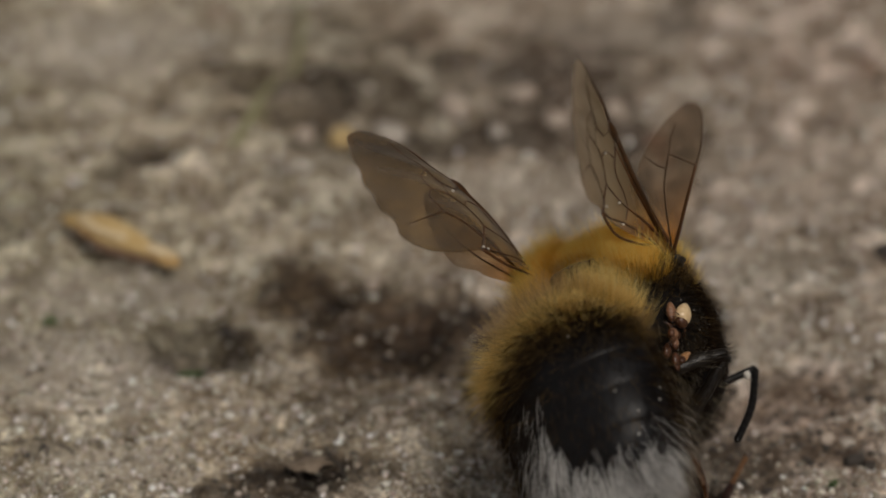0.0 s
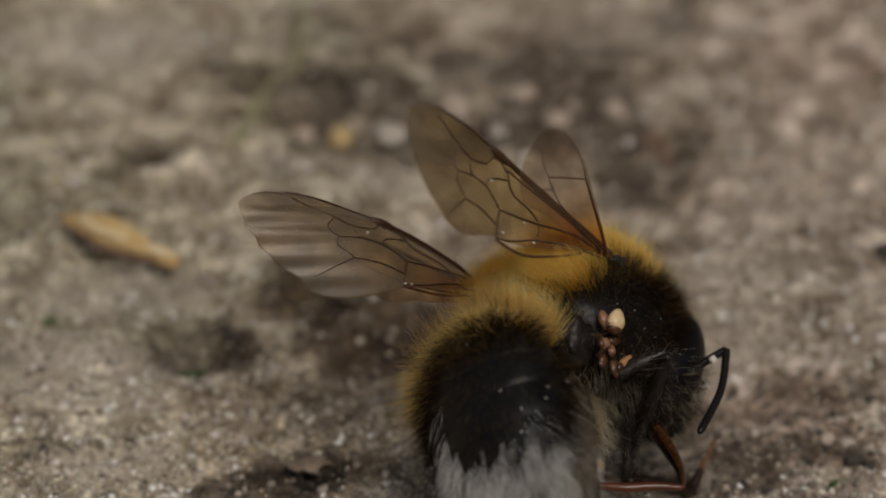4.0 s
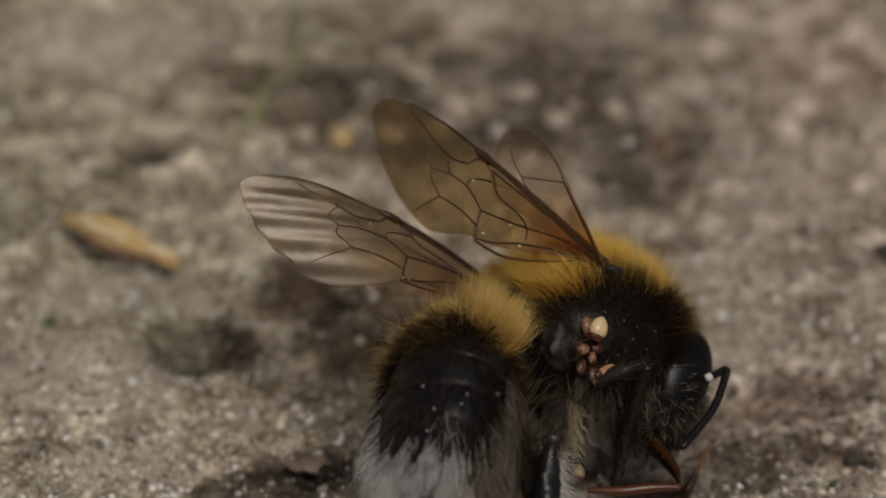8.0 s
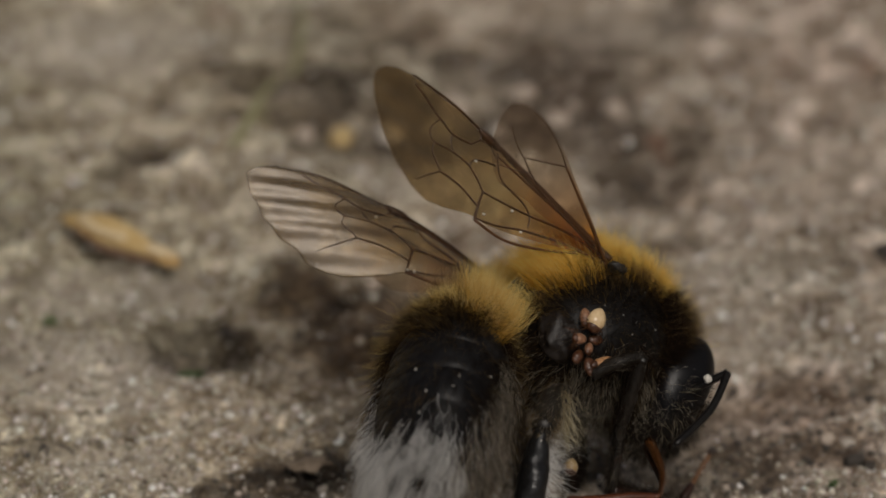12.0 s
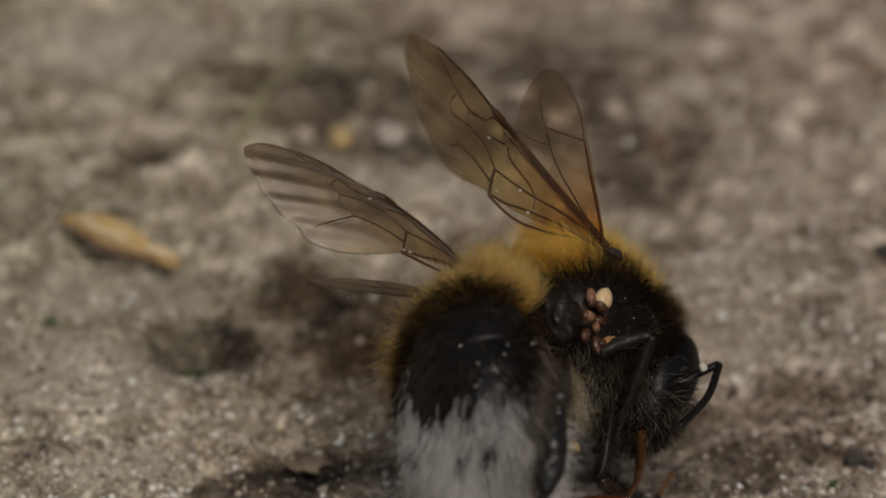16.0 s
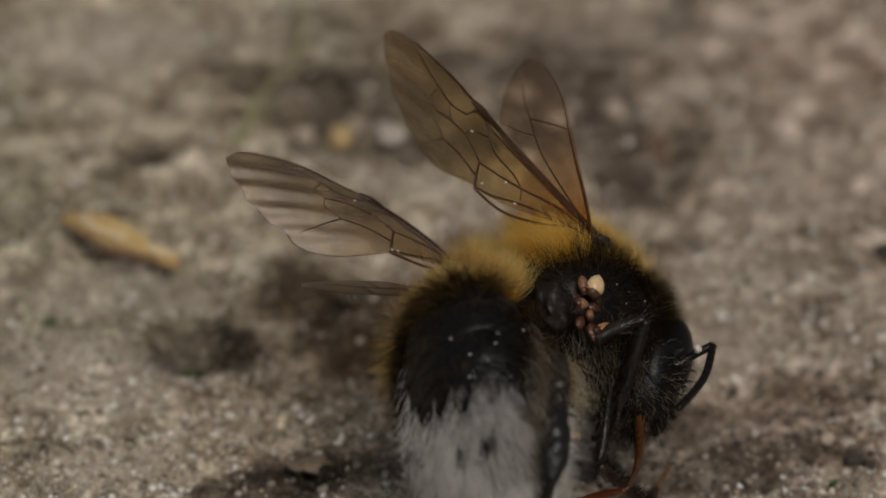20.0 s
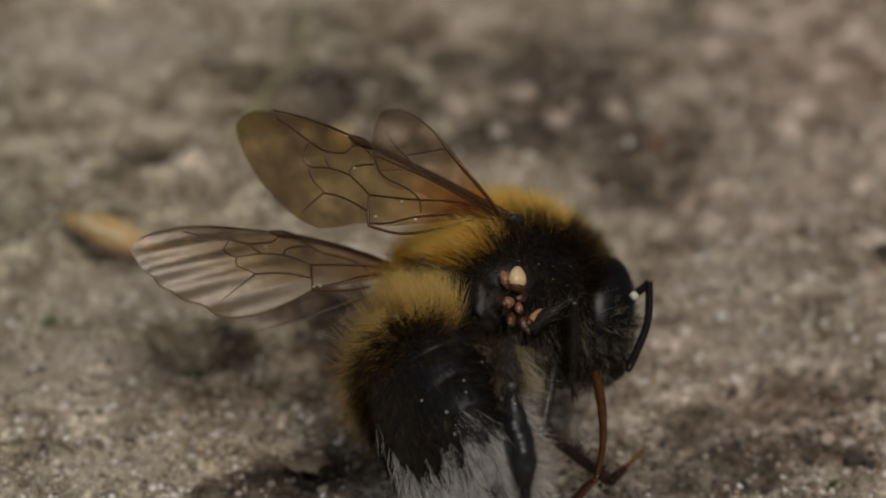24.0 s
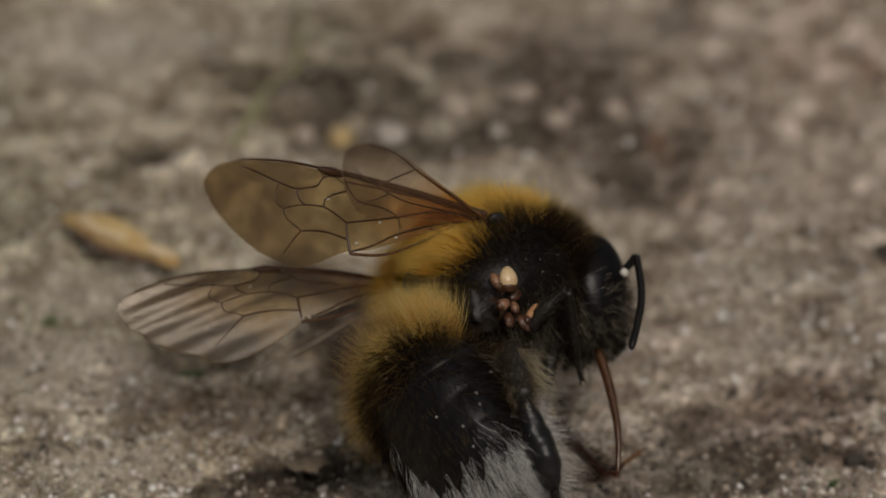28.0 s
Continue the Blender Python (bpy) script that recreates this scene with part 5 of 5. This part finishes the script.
BEE_ROWS = [
    (0, pose(0.004454, 0.002991, 0.007723, -35.36, 46.99, 46.21)),
    (1, pose(0.003977, 0.002986, 0.007822, -37.82, 44.98, 42.92)),
    (2, pose(0.003356, 0.003019, 0.007598, -38.43, 39.89, 41.77)),
    (3, pose(0.003026, 0.002843, 0.007531, -41.22, 37.70, 38.50)),
    (3.5, pose(0.002943, 0.003079, 0.007455, -40.35, 34.31, 36.39)),
    (5.5, pose(0.002300, 0.003194, 0.007158, -44.33, 26.31, 29.38)),
    (6, pose(0.002394, 0.003336, 0.007135, -43.78, 26.24, 27.37)),
    (7, pose(0.002580, 0.003459, 0.007030, -43.89, 27.03, 23.17)),
    (8, pose(0.002824, 0.003354, 0.006911, -44.95, 29.03, 19.62)),
    (8.5, pose(0.003100, 0.003246, 0.006876, -45.05, 31.49, 17.94)),
    (9, pose(0.002845, 0.003317, 0.006903, -45.56, 29.88, 18.17)),
    (10, pose(0.003011, 0.003432, 0.006809, -44.58, 31.02, 15.95)),
    (11, pose(0.003065, 0.003669, 0.006647, -46.17, 29.80, 13.41)),
    (12, pose(0.002912, 0.003403, 0.006929, -51.03, 31.05, 12.56)),
    (12.5, pose(0.002746, 0.003200, 0.007062, -52.44, 32.87, 13.27)),
    (14.5, pose(0.002572, 0.002605, 0.007794, -57.77, 40.04, 16.72)),
    (15, pose(0.002568, 0.002711, 0.007832, -56.08, 40.32, 18.27)),
    (16, pose(0.002522, 0.002840, 0.007739, -57.50, 39.92, 17.33)),
    (17, pose(0.002658, 0.003032, 0.007813, -56.87, 38.89, 17.38)),
    (18, pose(0.002497, 0.003059, 0.007739, -58.92, 38.55, 17.41)),
    (19, pose(0.002525, 0.003182, 0.007768, -59.71, 37.72, 17.25)),
    (20, pose(0.002249, 0.003296, 0.007856, -58.79, 37.91, 19.11)),
    (21, pose(0.001569, 0.003470, 0.007795, -60.84, 33.60, 20.52)),
    (21.5, pose(0.001418, 0.003572, 0.007785, -60.01, 32.54, 21.08)),
    (23.5, pose(-0.000051, 0.004797, 0.007692, -52.79, 18.86, 25.87)),
    (24, pose(-0.000110, 0.005009, 0.007571, -50.01, 18.30, 28.36)),
    (25, pose(-0.000253, 0.005223, 0.007366, -50.82, 15.00, 30.71)),
    (26, pose(-0.000425, 0.005669, 0.007111, -50.73, 11.35, 31.53)),
    (27, pose(-0.000346, 0.005779, 0.007065, -50.41, 10.12, 32.38)),
    (28, pose(-0.000417, 0.005467, 0.007241, -51.06, 10.22, 34.52)),
]
ABDOMEN_ROWS = [
    (0, pose(-0.0029, 0, -0.0012, -2.45, -9.73, 1.77)),
    (1, pose(-0.0029, 0, -0.0012, -3.76, -8.2, 2.31)),
    (2, pose(-0.0029, 0, -0.0012, -5.59, -4.88, 2.19)),
    (3, pose(-0.0029, 0, -0.0012, -6.4, 0.7, 1.5)),
    (3.5, pose(-0.0029, 0, -0.0012, -6.58, 3.3, 2.41)),
    (5.5, pose(-0.0029, 0, -0.0012, 0.59, 8.7, -4.02)),
    (6, pose(-0.0029, 0, -0.0012, 0.94, 9.05, -2.74)),
    (7, pose(-0.0029, 0, -0.0012, 2.79, 10.66, -2.1)),
    (8, pose(-0.0029, 0, -0.0012, 4.57, 11.26, -1.3)),
    (8.5, pose(-0.0029, 0, -0.0012, 5.34, 11.68, -1.18)),
    (9, pose(-0.0029, 0, -0.0012, 6.34, 9.43, -0.54)),
    (10, pose(-0.0029, 0, -0.0012, 4.53, 12.88, -1.95)),
    (11, pose(-0.0029, 0, -0.0012, 3.6, 8.99, -0.79)),
    (12, pose(-0.0029, 0, -0.0012, 5.28, 7.41, -1.62)),
    (12.5, pose(-0.0029, 0, -0.0012, 6.92, 4.2, -1.71)),
    (14.5, pose(-0.0029, 0, -0.0012, 7.14, -2.91, -2.55)),
    (15, pose(-0.0029, 0, -0.0012, 5.93, -2.87, -2.85)),
    (16, pose(-0.0029, 0, -0.0012, 1.44, -2.33, -2.58)),
    (17, pose(-0.0029, 0, -0.0012, -1.54, -2.06, -6.69)),
    (18, pose(-0.0029, 0, -0.0012, 0.4, -1.3, -4.39)),
    (19, pose(-0.0029, 0, -0.0012, 0.75, -1.15, -4.17)),
    (20, pose(-0.0029, 0, -0.0012, 0.52, -2.26, -6.07)),
    (21, pose(-0.0029, 0, -0.0012, 1.97, -5.59, -5.83)),
    (21.5, pose(-0.0029, 0, -0.0012, 1.51, -6.93, -5.04)),
    (23.5, pose(-0.0029, 0, -0.0012, -3.19, -11.54, 1.34)),
    (24, pose(-0.0029, 0, -0.0012, -3.61, -10.62, 2.35)),
    (25, pose(-0.0029, 0, -0.0012, -3.54, -8.82, 4.44)),
    (26, pose(-0.0029, 0, -0.0012, -5.5, -11.11, 4.97)),
    (27, pose(-0.0029, 0, -0.0012, -5.23, -10.15, 5.01)),
    (28, pose(-0.0029, 0, -0.0012, -2.66, -7.45, 5.43)),
]
FORELEG_ROWS = [
    (0, pose(0.001900, -0.001400, -0.002400, 17.58, 5.95, -2.29)),
    (3, pose(0.001900, -0.001400, -0.002400, 17.69, 8.49, 6.55)),
    (6, pose(0.001900, -0.001400, -0.002400, 16.51, 2.20, 20.95)),
    (8, pose(0.001900, -0.001400, -0.002400, 16.34, -1.09, 21.56)),
    (11, pose(0.001900, -0.001400, -0.002400, 16.13, -0.92, 23.39)),
    (12.5, pose(0.001900, -0.001400, -0.002400, 16.00, -3.09, 24.09)),
    (15, pose(0.001900, -0.001400, -0.002400, 16.13, 0.30, 23.75)),
    (17, pose(0.001900, -0.001400, -0.002400, 15.68, 1.88, 27.88)),
    (20, pose(0.001900, -0.001400, -0.002400, 16.05, 5.44, 26.55)),
    (21.5, pose(0.001900, -0.001400, -0.002400, 16.05, 8.72, 28.36)),
    (24, pose(0.001900, -0.001400, -0.002400, 20.74, 34.36, 26.58)),
    (26, pose(0.001900, -0.001400, -0.002400, 25.92, 47.31, 30.31)),
    (28, pose(0.001900, -0.001400, -0.002400, 26.47, 49.18, 35.97)),
]
WING_RIGHT_ROWS = [
    (0, pose(-0.000238, -0.002706, 0.001878, 0.59, -0.83, 0.23)),
    (1, pose(-0.000238, -0.002706, 0.001878, -0.18, -0.13, -0.20)),
    (2, pose(-0.000238, -0.002706, 0.001878, -0.66, 0.21, -0.06)),
    (3, pose(-0.000238, -0.002706, 0.001878, -0.95, 0.57, 0.02)),
    (3.5, pose(-0.000238, -0.002706, 0.001878, -1.10, 0.62, -0.07)),
    (5.5, pose(-0.000238, -0.002706, 0.001878, -1.49, 0.52, 0.10)),
    (6, pose(-0.000238, -0.002706, 0.001878, -1.49, 0.21, 0.20)),
    (7, pose(-0.000238, -0.002706, 0.001878, -1.64, 0.09, 0.89)),
    (8, pose(-0.000238, -0.002706, 0.001878, -1.58, -0.87, 1.87)),
    (8.5, pose(-0.000238, -0.002706, 0.001878, -1.96, -0.27, 1.57)),
    (9, pose(-0.000238, -0.002706, 0.001878, -2.23, -0.11, 1.49)),
    (10, pose(-0.000238, -0.002706, 0.001878, -2.59, -0.54, 1.72)),
    (11, pose(-0.000238, -0.002706, 0.001878, -2.91, -0.82, 3.36)),
    (12, pose(-0.000238, -0.002706, 0.001878, -2.71, -0.30, 1.91)),
    (12.5, pose(-0.000238, -0.002706, 0.001878, -2.50, -0.17, 1.48)),
    (14.5, pose(-0.000238, -0.002706, 0.001878, -1.44, -0.20, 0.39)),
    (15, pose(-0.000238, -0.002706, 0.001878, -1.16, -0.50, 0.15)),
    (16, pose(-0.000238, -0.002706, 0.001878, -0.54, -1.85, 0.73)),
    (17, pose(-0.000238, -0.002706, 0.001878, 0.00, -0.73, 0.48)),
    (18, pose(-0.000238, -0.002706, 0.001878, -0.01, -0.91, 0.17)),
    (19, pose(-0.000238, -0.002706, 0.001878, -0.01, -1.04, 0.19)),
    (20, pose(-0.000238, -0.002706, 0.001878, -0.10, -1.34, 0.19)),
    (21, pose(-0.000238, -0.002706, 0.001878, 0.74, -0.89, -0.10)),
    (21.5, pose(-0.000238, -0.002706, 0.001878, 1.13, -0.62, -0.32)),
    (23.5, pose(-0.000238, -0.002706, 0.001878, 2.78, 0.84, -1.38)),
    (24, pose(-0.000238, -0.002706, 0.001878, 3.20, 1.24, -1.74)),
    (25, pose(-0.000238, -0.002706, 0.001878, 4.09, 1.68, -2.47)),
    (26, pose(-0.000238, -0.002706, 0.001878, 4.85, 2.30, -3.52)),
    (27, pose(-0.000238, -0.002706, 0.001878, 4.69, 2.24, -3.26)),
    (28, pose(-0.000238, -0.002706, 0.001878, 4.79, 2.55, -3.65)),
]
WING_LEFT_ROWS = [
    (0, pose(-0.000309, 0.002638, 0.001297, -2.22, 0.47, 1.40)),
    (1, pose(-0.000309, 0.002638, 0.001297, -1.26, -0.28, 0.81)),
    (2, pose(-0.000309, 0.002638, 0.001297, -0.30, -0.08, 0.33)),
    (3, pose(-0.000309, 0.002638, 0.001297, 0.68, 0.69, -0.07)),
    (5.5, pose(-0.000309, 0.002638, 0.001297, 1.90, -0.07, 0.11)),
    (6, pose(-0.000309, 0.002638, 0.001297, 2.19, -0.09, 0.14)),
    (7, pose(-0.000309, 0.002638, 0.001297, 2.87, 0.00, 0.15)),
    (8, pose(-0.000309, 0.002638, 0.001297, 3.71, 0.50, 0.22)),
    (8.5, pose(-0.000309, 0.002638, 0.001297, 3.24, -0.46, 0.04)),
    (9, pose(-0.000309, 0.002638, 0.001297, 2.84, -0.80, 0.03)),
    (10, pose(-0.000309, 0.002638, 0.001297, 2.15, -0.56, 0.08)),
    (11, pose(-0.000309, 0.002638, 0.001297, 1.92, 0.41, 0.61)),
    (12, pose(-0.000309, 0.002638, 0.001297, 0.40, -0.42, 0.56)),
    (12.5, pose(-0.000309, 0.002638, 0.001297, -0.29, -0.57, 0.68)),
    (14.5, pose(-0.000309, 0.002638, 0.001297, -2.49, 0.02, 1.31)),
    (15, pose(-0.000309, 0.002638, 0.001297, -2.86, -0.00, 1.38)),
    (16, pose(-0.000309, 0.002638, 0.001297, -3.18, 0.45, 1.65)),
    (17, pose(-0.000309, 0.002638, 0.001297, -3.15, 0.70, 1.97)),
    (18, pose(-0.000309, 0.002638, 0.001297, -3.38, 1.46, 0.96)),
    (19, pose(-0.000309, 0.002638, 0.001297, -3.37, 0.84, 1.06)),
    (20, pose(-0.000309, 0.002638, 0.001297, -3.08, 0.37, 1.07)),
    (21, pose(-0.000309, 0.002638, 0.001297, -2.61, 0.50, 1.06)),
    (21.5, pose(-0.000309, 0.002638, 0.001297, -2.26, 0.44, 0.86)),
    (23.5, pose(-0.000309, 0.002638, 0.001297, -0.21, -0.81, -0.73)),
    (24, pose(-0.000309, 0.002638, 0.001297, 0.27, -0.76, -1.17)),
    (25, pose(-0.000309, 0.002638, 0.001297, 1.21, -0.69, -1.97)),
    (26, pose(-0.000309, 0.002638, 0.001297, 2.39, -0.45, -3.88)),
    (27, pose(-0.000309, 0.002638, 0.001297, 2.52, -0.48, -3.99)),
    (28, pose(-0.000309, 0.002638, 0.001297, 2.71, 0.38, -4.75)),
]
HIND_LEG_ROWS = [
    (0, pose(0.00000, 0.00000, 0.00000)),
    (12.5, pose(0.00000, 0.00000, 0.00000)),
    (14.5, pose(-0.00115, -0.00130, -0.00105)),
    (21.5, pose(-0.00115, -0.00130, -0.00105)),
    (23.5, pose(-0.00135, -0.00240, -0.00050)),
    (28, pose(-0.00135, -0.00240, -0.00050)),
]
HINDWING_ROWS = [
    (0, pose(-0.0005, 0.00275, 0.0015, 84.11, -7.12, 9.14)),
    (11, pose(-0.0005, 0.00275, 0.0015, 84.11, -7.12, 9.14)),
    (12.5, pose(-0.0005, 0.00275, 0.0015, 72.00, -6.00, 8.00)),
    (14.5, pose(-0.0005, 0.00275, 0.0015, 14.00, -1.20, 1.60)),
    (16, pose(-0.0005, 0.00275, 0.0015, 0.00, 0.00, 0.00)),
    (28, pose(-0.0005, 0.00275, 0.0015, 0.00, 0.00, 0.00)),
]
HINDWING_RIGHT_ROWS = [
    (0, pose(-0.0005, -0.0028, 0.00175, 2.68, 1.39, 1.33)),
    (3, pose(-0.0005, -0.0028, 0.00175, 0.30, 0.20, 0.15)),
    (6, pose(-0.0005, -0.0028, 0.00175, 1.90, 2.41, 0.95)),
    (8, pose(-0.0005, -0.0028, 0.00175, 0.60, 0.80, 0.40)),
    (11, pose(-0.0005, -0.0028, 0.00175, 0.63, 1.19, 0.47)),
    (16, pose(-0.0005, -0.0028, 0.00175, 1.03, 1.21, 1.02)),
    (21, pose(-0.0005, -0.0028, 0.00175, 1.26, 1.44, 1.26)),
    (27, pose(-0.0005, -0.0028, 0.00175, -0.99, -1.49, -0.46)),
    (28, pose(-0.0005, -0.0028, 0.00175, -0.99, -1.49, -0.46)),
]
TONGUE_ROWS = [
    (0, pose(0.0035, -0.00105, -0.0035, -9.25, 5.26, 2.27)),
    (3, pose(0.0035, -0.00105, -0.0035, -18.27, 10.06, 3.97)),
    (6, pose(0.0035, -0.00105, -0.0035, -30.14, 5.23, 11.56)),
    (8, pose(0.0035, -0.00105, -0.0035, -33.80, 5.56, 13.17)),
    (11, pose(0.0035, -0.00105, -0.0035, -32.44, 3.98, 13.38)),
    (12.5, pose(0.0035, -0.00105, -0.0035, -20.80, -0.17, 9.61)),
    (15, pose(0.0035, -0.00105, -0.0035, -5.71, 1.79, 1.94)),
    (17, pose(0.0035, -0.00105, -0.0035, -3.90, 0.94, 1.43)),
    (20, pose(0.0035, -0.00105, -0.0035, -1.04, 0.36, 0.35)),
    (21.5, pose(0.0035, -0.00105, -0.0035, 1.38, -0.74, -0.40)),
    (24, pose(0.0035, -0.00105, -0.0035, 3.37, -2.93, -0.74)),
    (26, pose(0.0035, -0.00105, -0.0035, 11.61, -6.66, -3.74)),
    (28, pose(0.0035, -0.00105, -0.0035, 14.89, -8.49, -4.98)),
]
GLOSSA_ROWS = [
    (0, pose(-0.00186, -0.00115, -0.00430, -0.00, -0.00, -0.00)),
    (11, pose(-0.00186, -0.00115, -0.00430, -0.00, -0.00, -0.00)),
    (12.5, pose(-0.00186, -0.00115, -0.00430, -2.79, -0.89, -7.86)),
    (15, pose(-0.00186, -0.00115, -0.00430, -5.58, -1.79, -15.73)),
    (21.5, pose(-0.00186, -0.00115, -0.00430, -13.01, -4.17, -36.70)),
    (24, pose(-0.00186, -0.00115, -0.00430, -18.59, -5.96, -52.43)),
    (28, pose(-0.00186, -0.00115, -0.00430, -18.59, -5.96, -52.43)),
]


motions()
